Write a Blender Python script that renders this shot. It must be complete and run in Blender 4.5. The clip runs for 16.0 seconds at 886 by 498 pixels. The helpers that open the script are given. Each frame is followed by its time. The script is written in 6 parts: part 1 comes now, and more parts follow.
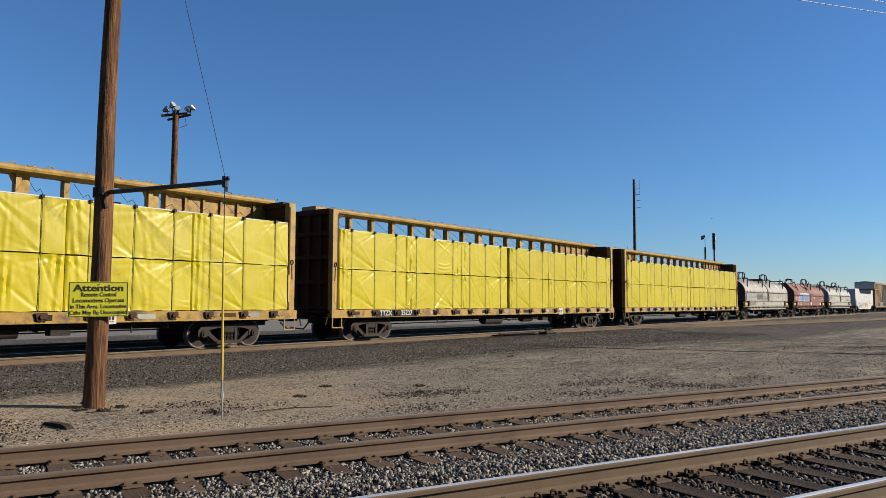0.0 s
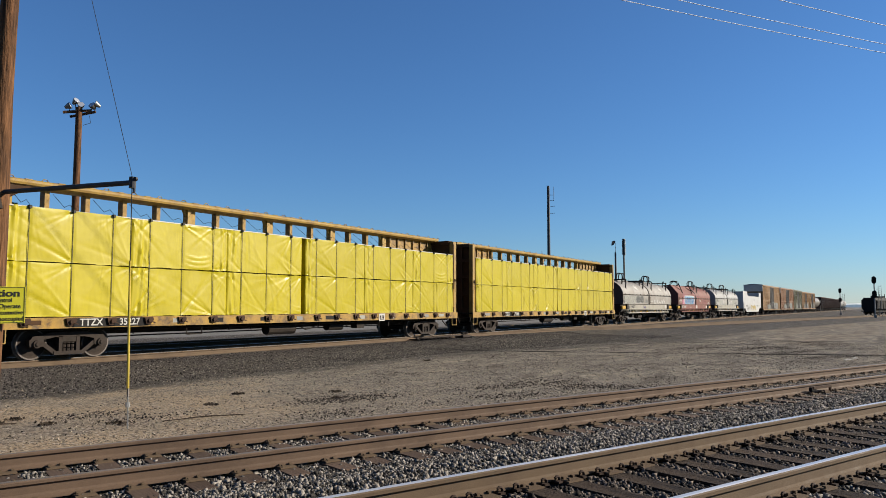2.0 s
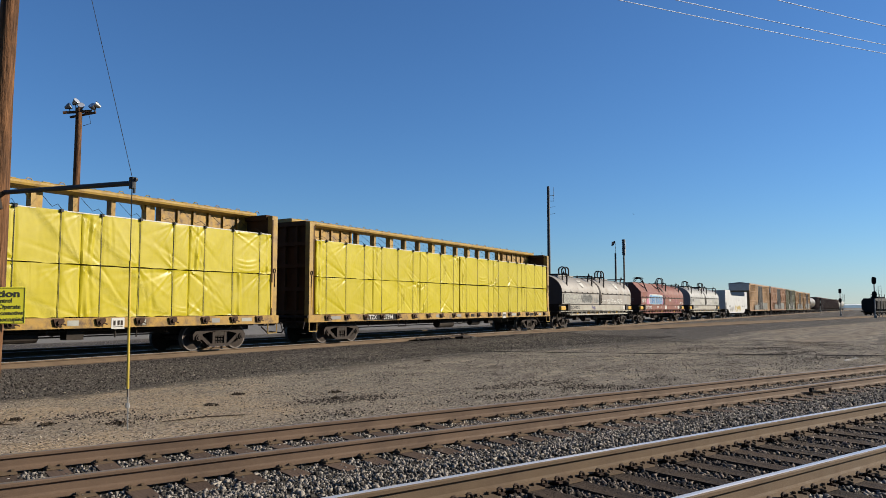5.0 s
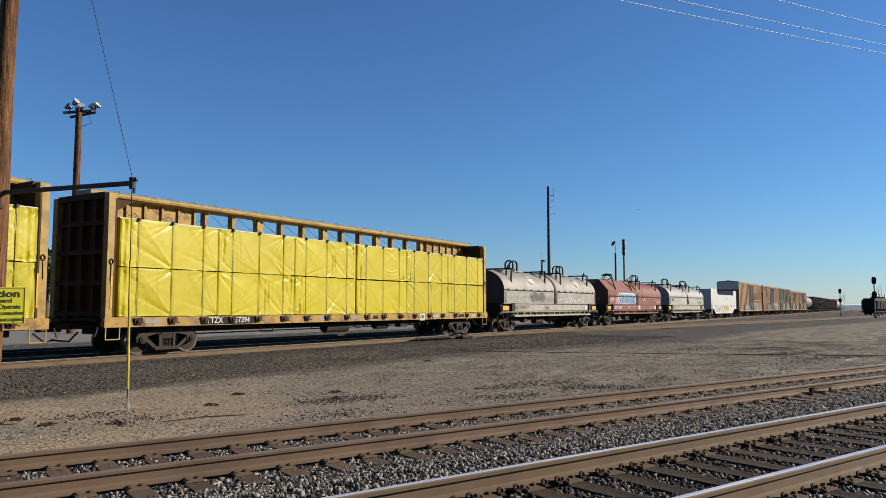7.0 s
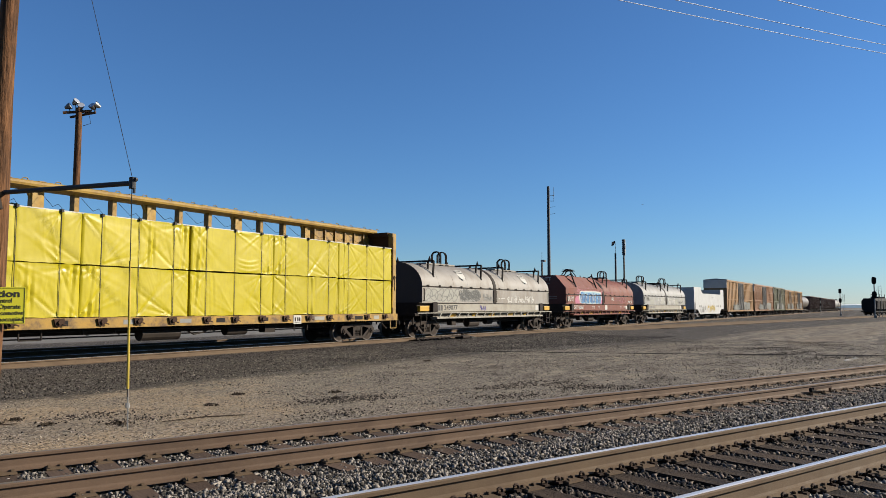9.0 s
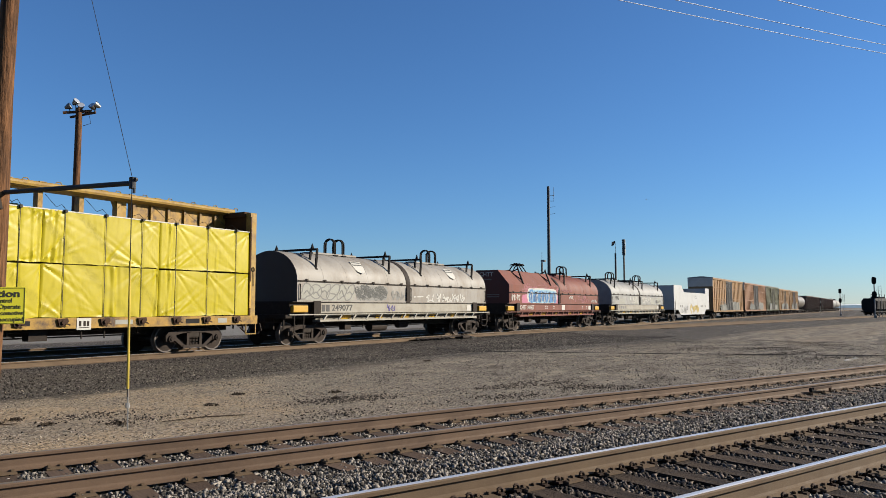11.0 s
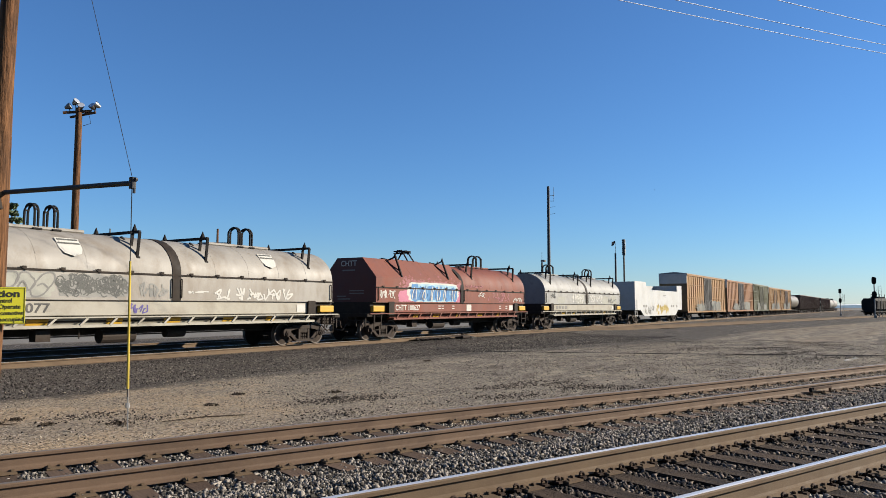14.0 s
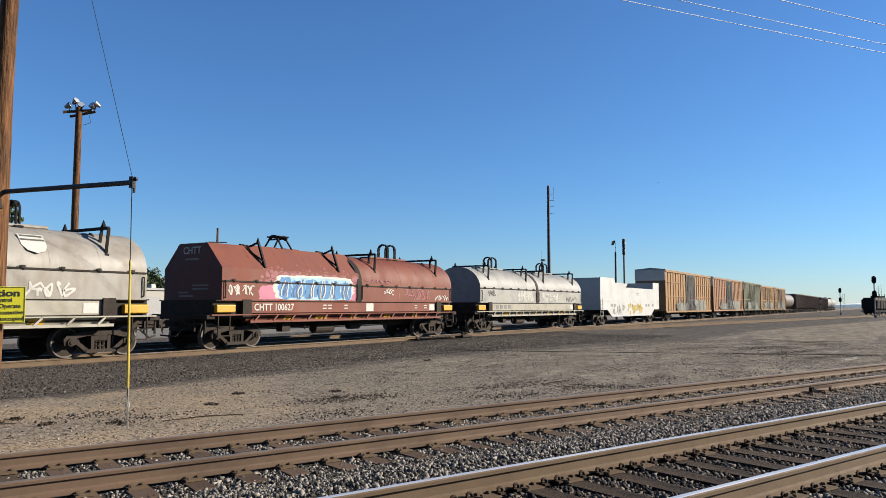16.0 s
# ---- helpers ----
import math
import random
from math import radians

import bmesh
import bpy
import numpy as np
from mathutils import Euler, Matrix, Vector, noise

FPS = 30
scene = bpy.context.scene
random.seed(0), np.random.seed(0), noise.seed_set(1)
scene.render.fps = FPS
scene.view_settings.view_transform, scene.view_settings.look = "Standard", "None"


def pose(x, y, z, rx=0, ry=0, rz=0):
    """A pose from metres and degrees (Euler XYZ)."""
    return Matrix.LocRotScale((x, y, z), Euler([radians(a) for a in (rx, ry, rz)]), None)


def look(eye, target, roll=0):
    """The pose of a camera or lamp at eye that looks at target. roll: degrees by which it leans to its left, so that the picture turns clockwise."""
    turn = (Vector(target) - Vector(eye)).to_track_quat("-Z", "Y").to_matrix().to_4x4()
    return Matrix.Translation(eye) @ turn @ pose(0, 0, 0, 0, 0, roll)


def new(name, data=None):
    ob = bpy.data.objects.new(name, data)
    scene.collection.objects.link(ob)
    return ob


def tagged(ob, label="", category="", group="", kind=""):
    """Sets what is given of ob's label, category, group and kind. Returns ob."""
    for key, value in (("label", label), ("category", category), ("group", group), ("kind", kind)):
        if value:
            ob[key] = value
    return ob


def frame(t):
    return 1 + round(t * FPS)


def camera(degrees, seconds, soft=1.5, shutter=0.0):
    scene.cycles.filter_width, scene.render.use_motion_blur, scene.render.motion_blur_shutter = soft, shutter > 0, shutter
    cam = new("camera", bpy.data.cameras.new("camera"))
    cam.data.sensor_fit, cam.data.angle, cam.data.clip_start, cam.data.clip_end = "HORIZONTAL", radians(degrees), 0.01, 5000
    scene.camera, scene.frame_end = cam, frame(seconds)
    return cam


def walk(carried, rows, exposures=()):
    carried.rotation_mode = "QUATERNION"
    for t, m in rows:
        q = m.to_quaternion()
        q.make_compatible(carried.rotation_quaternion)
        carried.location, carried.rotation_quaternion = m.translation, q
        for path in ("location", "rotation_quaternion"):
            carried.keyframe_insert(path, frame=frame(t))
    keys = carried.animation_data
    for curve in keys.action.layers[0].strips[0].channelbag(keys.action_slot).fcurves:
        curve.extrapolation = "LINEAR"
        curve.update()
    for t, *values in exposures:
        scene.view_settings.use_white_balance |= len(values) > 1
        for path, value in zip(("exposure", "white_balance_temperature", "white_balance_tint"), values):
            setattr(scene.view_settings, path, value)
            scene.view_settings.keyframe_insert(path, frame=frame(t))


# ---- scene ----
cam = camera(61.73, 16.0, soft=0.7)
EYE = (0.0, 0.0, 1.426)
YAW, PITCH = 31.58, 4.47


def aim(dyaw, pitch, roll):
    """Camera pose at the tripod point: yaw from the main line of rails, pitch up, roll."""
    a, b = radians(YAW + dyaw), radians(pitch)
    way = Vector((math.cos(b) * math.cos(a), math.cos(b) * math.sin(a), math.sin(b)))
    return look(EYE, Vector(EYE) + way * 10, roll)


walk(cam, [(0.0, aim(6.40, 4.08, 0.25)), (0.1, aim(3.65, 4.14, 0.17)), (0.2, aim(1.92, 4.19, 0.11)),
           (0.3, aim(0.95, 4.24, 0.07)), (0.4, aim(0.48, 4.28, 0.05)), (0.5, aim(0.26, 4.31, 0.03)),
           (0.6, aim(0.13, 4.32, 0.02)), (0.8, aim(0.06, 4.33, 0.0)), (1.0, aim(0.03, 4.35, 0.0)),
           (1.5, aim(0.0, 4.41, 0.0)), (2.0, aim(0, 4.43, 0)), (3.0, aim(0, 4.47, 0)),
           (14.0, aim(0, 4.47, 0)), (15.5, aim(0, 4.42, 0)), (16.0, aim(0, 4.42, 0))],
     exposures=[(0.0, 1.13, 6600, 10), (7.0, 1.13, 6600, 10), (9.0, 1.16, 6600, 10), (12.5, 1.27, 6600, 10), (14.5, 1.38, 6600, 10), (16.0, 1.41, 6600, 10)])

# ---- light ----
SUN_AZ, SUN_EL = -50.0, 24.0      # direction towards the sun, degrees from +x, and elevation
world = bpy.data.worlds.new("sky")
scene.world = world
world.use_nodes = True
nt = world.node_tree
sky = nt.nodes.new("ShaderNodeTexSky")
sky.sky_type, sky.sun_disc = "NISHITA", False
sky.sun_elevation, sky.sun_rotation = radians(SUN_EL), radians(90 - SUN_AZ)
sky.air_density, sky.dust_density, sky.ozone_density = 1.08, 0.0, 10.0
nt.links.new(sky.outputs[0], nt.nodes["Background"].inputs[0])
nt.nodes["Background"].inputs[1].default_value = 0.0555
sun = new("sun", bpy.data.lights.new("sun", "SUN"))
sun.data.energy, sun.data.angle, sun.data.color = 5.0, radians(0.5), (1.0, 0.91, 0.77)
_az, _el = radians(SUN_AZ), radians(SUN_EL)
sun.matrix_world = look((math.cos(_az) * 60, math.sin(_az) * 60, 60 * math.tan(_el)), (0, 0, 0))


# ---- materials ----
def material(name, rgb, rough=0.7, metal=0.0, vary=0.25, scale=3.0, fine=60.0, bump=0.3, dirt=None, dirt_amount=0.35,
             dirt_scale=0.8, stretch=(1, 1, 1), dist=0.01, islands=0.0, objects=0.0):
    """Paint, wood, stone or metal: two scales of variation, blotches of dirt and fine relief."""
    m = bpy.data.materials.new(name)
    m.use_nodes = True
    n, l = m.node_tree.nodes, m.node_tree.links
    b = n["Principled BSDF"]
    b.inputs["Metallic"].default_value = metal
    b.inputs["Specular IOR Level"].default_value = 0.15 if rough >= 0.72 else 0.35
    geo = n.new("ShaderNodeTexCoord")
    mp = n.new("ShaderNodeMapping")
    mp.inputs["Scale"].default_value = stretch
    l.new(geo.outputs["Object"], mp.inputs[0])
    big, small = n.new("ShaderNodeTexNoise"), n.new("ShaderNodeTexNoise")
    for t, s, d in ((big, scale, 5), (small, fine, 4)):
        t.inputs["Scale"].default_value, t.inputs["Detail"].default_value = s, d
        t.inputs["Roughness"].default_value = 0.62
        l.new(mp.outputs[0], t.inputs["Vector"])
    add = n.new("ShaderNodeMath")
    add.operation = "ADD"
    l.new(big.outputs[0], add.inputs[0]), l.new(small.outputs[0], add.inputs[1])
    last = add.outputs[0]
    for amount, kind in ((islands, "geo"), (objects, "obj")):
        if amount:
            src = n.new("ShaderNodeNewGeometry").outputs["Random Per Island"] if kind == "geo" else n.new("ShaderNodeObjectInfo").outputs["Random"]
            k = n.new("ShaderNodeMath")
            k.operation = "MULTIPLY_ADD"
            l.new(src, k.inputs[0])
            k.inputs[1].default_value = amount
            l.new(last, k.inputs[2])
            k2 = n.new("ShaderNodeMath")
            k2.operation = "SUBTRACT"
            l.new(k.outputs[0], k2.inputs[0])
            k2.inputs[1].default_value = amount / 2
            last = k2.outputs[0]
    ramp = n.new("ShaderNodeMapRange")
    ramp.inputs[1].default_value, ramp.inputs[2].default_value = 0.65, 1.35
    ramp.inputs[3].default_value, ramp.inputs[4].default_value = 1 - vary, 1 + vary
    l.new(last, ramp.inputs[0])
    mul = n.new("ShaderNodeVectorMath")
    mul.operation = "SCALE"
    mul.inputs[0].default_value = rgb
    l.new(ramp.outputs[0], mul.inputs["Scale"])
    col = mul.outputs[0]
    if dirt:
        blot = n.new("ShaderNodeTexNoise")
        blot.inputs["Scale"].default_value, blot.inputs["Detail"].default_value, blot.inputs["Roughness"].default_value = dirt_scale, 8, 0.7
        l.new(mp.outputs[0], blot.inputs["Vector"])
        r2 = n.new("ShaderNodeMapRange")
        r2.inputs[1].default_value, r2.inputs[2].default_value = 0.46, 0.66
        r2.inputs[4].default_value = dirt_amount
        l.new(blot.outputs[0], r2.inputs[0])
        mix = n.new("ShaderNodeMix")
        mix.data_type = "RGBA"
        l.new(r2.outputs[0], mix.inputs["Factor"])
        l.new(col, mix.inputs["A"])
        mix.inputs["B"].default_value = (*dirt, 1)
        col = mix.outputs["Result"]
    l.new(col, b.inputs["Base Color"])
    rr = n.new("ShaderNodeMapRange")
    rr.inputs[1].default_value, rr.inputs[2].default_value = 0.3, 0.7
    rr.inputs[3].default_value, rr.inputs[4].default_value = max(0.03, rough - 0.1), min(1, rough + 0.1)
    l.new(big.outputs[0], rr.inputs[0])
    l.new(rr.outputs[0], b.inputs["Roughness"])
    if bump:
        bp = n.new("ShaderNodeBump")
        bp.inputs["Strength"].default_value, bp.inputs["Distance"].default_value = bump, dist
        l.new(small.outputs[0], bp.inputs["Height"])
        l.new(bp.outputs[0], b.inputs["Normal"])
    return m


def plastic_wrap():
    """Yellow lumber wrap: a taut glossy sheet with creases."""
    m = material("yellow_wrap", (0.268, 0.223, 0.0045), 0.42, vary=0.10, scale=1.2, fine=7, bump=0.0, dirt=(0.21, 0.165, 0.015), dirt_amount=0.25, objects=0.35)
    m.node_tree.nodes["Principled BSDF"].inputs["Specular IOR Level"].default_value = 0.24
    n, l = m.node_tree.nodes, m.node_tree.links
    b = n["Principled BSDF"]
    tc = n.new("ShaderNodeTexCoord")
    info = n.new("ShaderNodeObjectInfo")
    off = n.new("ShaderNodeVectorMath")
    off.operation = "MULTIPLY_ADD"
    l.new(info.outputs["Random"], off.inputs[0])
    off.inputs[1].default_value = (37, 11, 23)
    l.new(tc.outputs["Object"], off.inputs[2])
    mp = n.new("ShaderNodeMapping")
    mp.inputs["Rotation"].default_value = (0, 0.6, 0)
    mp.inputs["Scale"].default_value = (2.4, 1.0, 0.7)
    l.new(off.outputs[0], mp.inputs[0])
    a = n.new("ShaderNodeTexNoise")
    a.inputs["Scale"].default_value, a.inputs["Detail"].default_value, a.inputs["Distortion"].default_value = 0.8, 2, 0.8
    l.new(mp.outputs[0], a.inputs["Vector"])
    bp = n.new("ShaderNodeBump")
    bp.inputs["Strength"].default_value, bp.inputs["Distance"].default_value = 0.45, 0.05
    l.new(a.outputs[0], bp.inputs["Height"])
    l.new(bp.outputs[0], b.inputs["Normal"])
    return m


WRAP = plastic_wrap()
WRAP_EDGE = material("white_wrap_edge", (0.302, 0.295, 0.256), 0.5, vary=0.1)
CB_YELLOW = material("wagon_yellow", (0.200, 0.114, 0.0135), 0.65, vary=0.45, scale=2.2, dirt=(0.030, 0.014, 0.007), dirt_amount=0.95, dirt_scale=2.4)
WINCH_RUST = material("rusty_winch_steel", (0.034, 0.0185, 0.011), 0.8, vary=0.4, scale=6)
# rust brown, darkened further to paint in the shade on the bulkhead ends
CB_RUST_SHADE = material("rusty_shaded_bulkhead_paint", (0.046, 0.0215, 0.0072), 0.8, vary=0.3, scale=1.5, dirt=(0.021, 0.0105, 0.0055), dirt_amount=0.7, dirt_scale=1.2)
CB_PALE = material("wagon_pale_yellow", (0.205, 0.126, 0.019), 0.6, vary=0.25, scale=2, dirt=(0.090, 0.044, 0.012), dirt_amount=0.75, dirt_scale=2.2)
BLACK = material("black_steel", (0.0108, 0.0099, 0.0093), 0.8, vary=0.3)
STRAP = material("dark_strap", (0.008, 0.007, 0.003), 0.7, vary=0.3)
GRIME = material("grimy_brown_steel", (0.0147, 0.011, 0.00838), 0.75, vary=0.4, scale=4, dirt=(0.0337, 0.0252, 0.019), dirt_amount=0.5, dirt_scale=3)
FRAME_GREY = material("dusty_bogie_steel", (0.027, 0.0205, 0.0165), 0.8, vary=0.5, scale=5, dirt=(0.014, 0.0095, 0.0075), dirt_amount=0.75, dirt_scale=5)
WHEEL_FACE = material("grimy_wheel_face", (0.021, 0.015, 0.0115), 0.8, vary=0.4, scale=5, dirt=(0.045, 0.034, 0.026), dirt_amount=0.5, dirt_scale=5)
WHEEL_STEEL = material("worn_wheel_steel", (0.0847, 0.0732, 0.0655), 0.55, 0.5, vary=0.3, dirt=(0.0524, 0.0367, 0.0262), dirt_amount=0.6, dirt_scale=4)
COIL_GREY = material("weathered_grey_cover", (0.168, 0.157, 0.139), 0.6, vary=0.18, scale=1.3, bump=0.12, dirt=(0.105, 0.084, 0.062), dirt_amount=0.8, dirt_scale=0.9, stretch=(1, 1, 0.45))
COIL_LIGHT = material("light_grey_cover", (0.172, 0.170, 0.158), 0.55, vary=0.2, scale=1.2, bump=0.12, dirt=(0.100, 0.094, 0.080), dirt_amount=0.7, dirt_scale=0.9)
COIL_CREAM = material("cream_sill_paint", (0.195, 0.182, 0.149), 0.6, vary=0.12, scale=2, dirt=(0.104, 0.0839, 0.0595), dirt_amount=0.5, dirt_scale=1.3)
# near-black grey that puts the shade on the cover's end into its colour
COIL_END_SHADE = material("shaded_end_grey", (0.0387, 0.0368, 0.0349), 0.7, vary=0.2, scale=2)
RED_PAINT = material("oxide_red_paint", (0.099, 0.0232, 0.0108), 0.7, vary=0.2, scale=1.0, bump=0.1, dirt=(0.060, 0.0150, 0.0100), dirt_amount=0.6, dirt_scale=0.9, stretch=(1, 1, 0.5))
SAFETY = material("safety_yellow_paint", (0.31, 0.174, 0.00778), 0.5, vary=0.12)
WHITE_PAINT = material("white_wagon_paint", (0.292, 0.292, 0.285), 0.5, vary=0.06, scale=1, dirt=(0.201, 0.191, 0.169), dirt_amount=0.4, dirt_scale=0.8)
LETTER = material("white_stencil_paint", (0.302, 0.295, 0.271), 0.7, vary=0.15, fine=30)
LETTER_DARK = material("dark_stencil_paint", (0.0387, 0.0368, 0.0349), 0.7, vary=0.2, fine=30)
BLUE_SPRAY = material("blue_spray_paint", (0.030, 0.115, 0.245), 0.5, vary=0.3, scale=3)
DEEP_BLUE = material("deep_blue_spray_paint", (0.016, 0.050, 0.130), 0.5, vary=0.3, scale=3)
PALE_SPRAY = material("pale_blue_spray_paint", (0.163, 0.263, 0.318), 0.5, vary=0.25, scale=3)
PINK_SPRAY = material("pink_spray_paint", (0.262, 0.080, 0.125), 0.5, vary=0.25, scale=3)
GREY_SPRAY = material("grey_spray_paint", (0.101, 0.097, 0.0909), 0.6, vary=0.3, scale=3)
VIOLET_SPRAY = material("violet_spray_paint", (0.0387, 0.0271, 0.132), 0.6, vary=0.2)
PALE_FADED = material("pale_faded_spray", (0.185, 0.185, 0.158), 0.65, vary=0.2, scale=2.5, dirt=(0.145, 0.138, 0.120), dirt_amount=0.6, dirt_scale=2)
GREY_FADED = material("grey_faded_spray", (0.130, 0.128, 0.118), 0.65, vary=0.25, scale=3)
GREY_DARK = material("dark_grey_spray", (0.047, 0.048, 0.044), 0.65, vary=0.4, scale=5)
PINK_FADED = material("faint_pink_spray", (0.165, 0.052, 0.060), 0.65, vary=0.3, scale=4)
OCHRE_SPRAY = material("ochre_spray_paint", (0.24, 0.179, 0.0387), 0.6, vary=0.25, scale=3)
BOX_ORANGE = material("faded_orange_boxcar_paint", (0.150, 0.064, 0.0185), 0.6, vary=0.18, scale=0.8, dirt=(0.111, 0.0474, 0.0198), dirt_amount=0.5, dirt_scale=0.6, stretch=(1, 1, 0.4))
BOX_TAN = material("yellow_ochre_boxcar_paint", (0.160, 0.080, 0.018), 0.6, vary=0.18, scale=0.8, dirt=(0.0981, 0.0561, 0.0198), dirt_amount=0.5, dirt_scale=0.6)
BOX_OLIVE = material("olive_boxcar_paint", (0.046, 0.045, 0.0135), 0.6, vary=0.2, scale=0.8, dirt=(0.0217, 0.0186, 0.0109), dirt_amount=0.5, dirt_scale=0.8)
BOX_DOOR = material("black_boxcar_door", (0.016, 0.0142, 0.013), 0.7, vary=0.4, scale=1.5)
BOX_BROWN = material("brown_wagon_paint", (0.056, 0.030, 0.023), 0.7, vary=0.2, scale=1, dirt=(0.0213, 0.0136, 0.0116), dirt_amount=0.5)
LOCK_STEEL = material("dull_lock_bar_steel", (0.055, 0.055, 0.052), 0.6, vary=0.3)
ROOF_METAL = material("galvanised_roof", (0.163, 0.163, 0.163), 0.5, 0.3, vary=0.12)
TANK_TAN = material("dirty_tank_paint", (0.072, 0.060, 0.046), 0.5, vary=0.15)
RUST = material("rusty_rail_steel", (0.0885, 0.0615, 0.0385), 0.8, vary=0.22, scale=4, fine=90, bump=0.25, dirt=(0.0476, 0.0312, 0.0221), dirt_amount=0.5, dirt_scale=2)
RUST_DARK = material("dark_rust_rail_steel", (0.093, 0.062, 0.042), 0.75, vary=0.25, scale=4, fine=90, bump=0.25, dirt=(0.0318, 0.0224, 0.0175), dirt_amount=0.5, dirt_scale=2)
ANCHOR_RUST = material("dark_rusty_anchor", (0.030, 0.0185, 0.0125), 0.8, vary=0.35, scale=6, objects=0.4)
RAILTOP = material("polished_rail_head", (0.66, 0.65, 0.64), 0.36, 0.75, vary=0.06, bump=0.03, stretch=(0.1, 1, 1))
RAILTOP_DULL = material("dull_rail_head", (0.165, 0.138, 0.118), 0.5, 0.6, vary=0.15, bump=0.05)
TIE_WOOD = material("weathered_sleeper_wood", (0.072, 0.048, 0.034), 0.9, vary=0.35, scale=3, fine=40, bump=0.7, stretch=(1, 0.12, 1), objects=0.5, dirt=(0.0347, 0.0255, 0.0208), dirt_amount=0.5, dirt_scale=1.5)
TIE_DARK = material("creosoted_sleeper_wood", (0.0225, 0.0150, 0.0108), 0.9, vary=0.7, scale=9, fine=50, bump=0.9, dist=0.02, stretch=(1, 0.10, 1), objects=0.6, dirt=(0.0476, 0.034, 0.0238), dirt_amount=0.55, dirt_scale=7)
POLE_WOOD = material("weathered_pole_wood", (0.092, 0.044, 0.020), 0.85, vary=0.75, scale=7, fine=26, bump=1.0, dist=0.03, stretch=(1, 1, 0.09), dirt=(0.0085, 0.0058, 0.0048), dirt_amount=0.95, dirt_scale=9)
SIGN_YELLOW = material("sign_yellow", (0.354, 0.331, 0.0154), 0.45, vary=0.06, bump=0.0)
INK = material("black_sign_ink", (0.0102, 0.0102, 0.0102), 0.6, vary=0.2, bump=0)
GALV = material("galvanised_steel", (0.136, 0.136, 0.132), 0.45, 0.7, vary=0.15)
SIGNAL_GREY = material("pale_grey_signal_paint", (0.17, 0.17, 0.165), 0.6, vary=0.15)
DARK_POLE = material("dark_steel_pole", (0.0174, 0.0186, 0.0213), 0.6, vary=0.2)
GUARD = material("yellow_plastic_guard", (0.34, 0.25, 0.035), 0.5, vary=0.1)
LAMP_GLASS = material("lamp_glass", (0.51, 0.524, 0.544), 0.15, 0.6, vary=0.05, bump=0)
STONE = material("ballast_stone", (0.112, 0.101, 0.088), 0.85, vary=0.8, scale=8, fine=120, bump=0.4, islands=1.2)
CRIB_STONE = material("grimy_crib_stone", (0.066, 0.054, 0.045), 0.88, vary=0.8, scale=8, fine=120, bump=0.4, islands=1.5)
YARD_STONE = material("grey_yard_stone", (0.126, 0.115, 0.097), 0.9, vary=0.7, scale=8, fine=120, bump=0.3, islands=1.0)
GRAVEL = material("tan_gravel_stone", (0.166, 0.142, 0.108), 0.9, vary=0.75, scale=8, fine=120, bump=0.3, islands=1.1)
SHOULDER_STONE = material("dark_shoulder_stone", (0.047, 0.041, 0.037), 0.9, vary=0.8, scale=8, fine=120, bump=0.4, islands=1.6)
# brown that carries the shade on boxcar ends; the dirt blotches are stains
BOX_END_SHADE = material("stained_shaded_boxcar_end", (0.105, 0.070, 0.034), 0.7, vary=0.25, scale=1, dirt=(0.05, 0.036, 0.024), dirt_amount=0.5)
LEAF = material("dark_leaf", (0.0362, 0.0561, 0.0197), 0.7, vary=0.4, islands=0.9)
BARK = material("bark", (0.0504, 0.0349, 0.0233), 0.9, vary=0.3, bump=0.6)
PLASTER = material("pale_building_wall", (0.213, 0.202, 0.182), 0.8, vary=0.08)
CABLE = material("black_cable", (0.0136, 0.0136, 0.0136), 0.6, vary=0.2)
PALE_WIRE = material("aluminium_wire", (0.8, 0.8, 0.8), 0.6, 0.0, vary=0.05, bump=0)


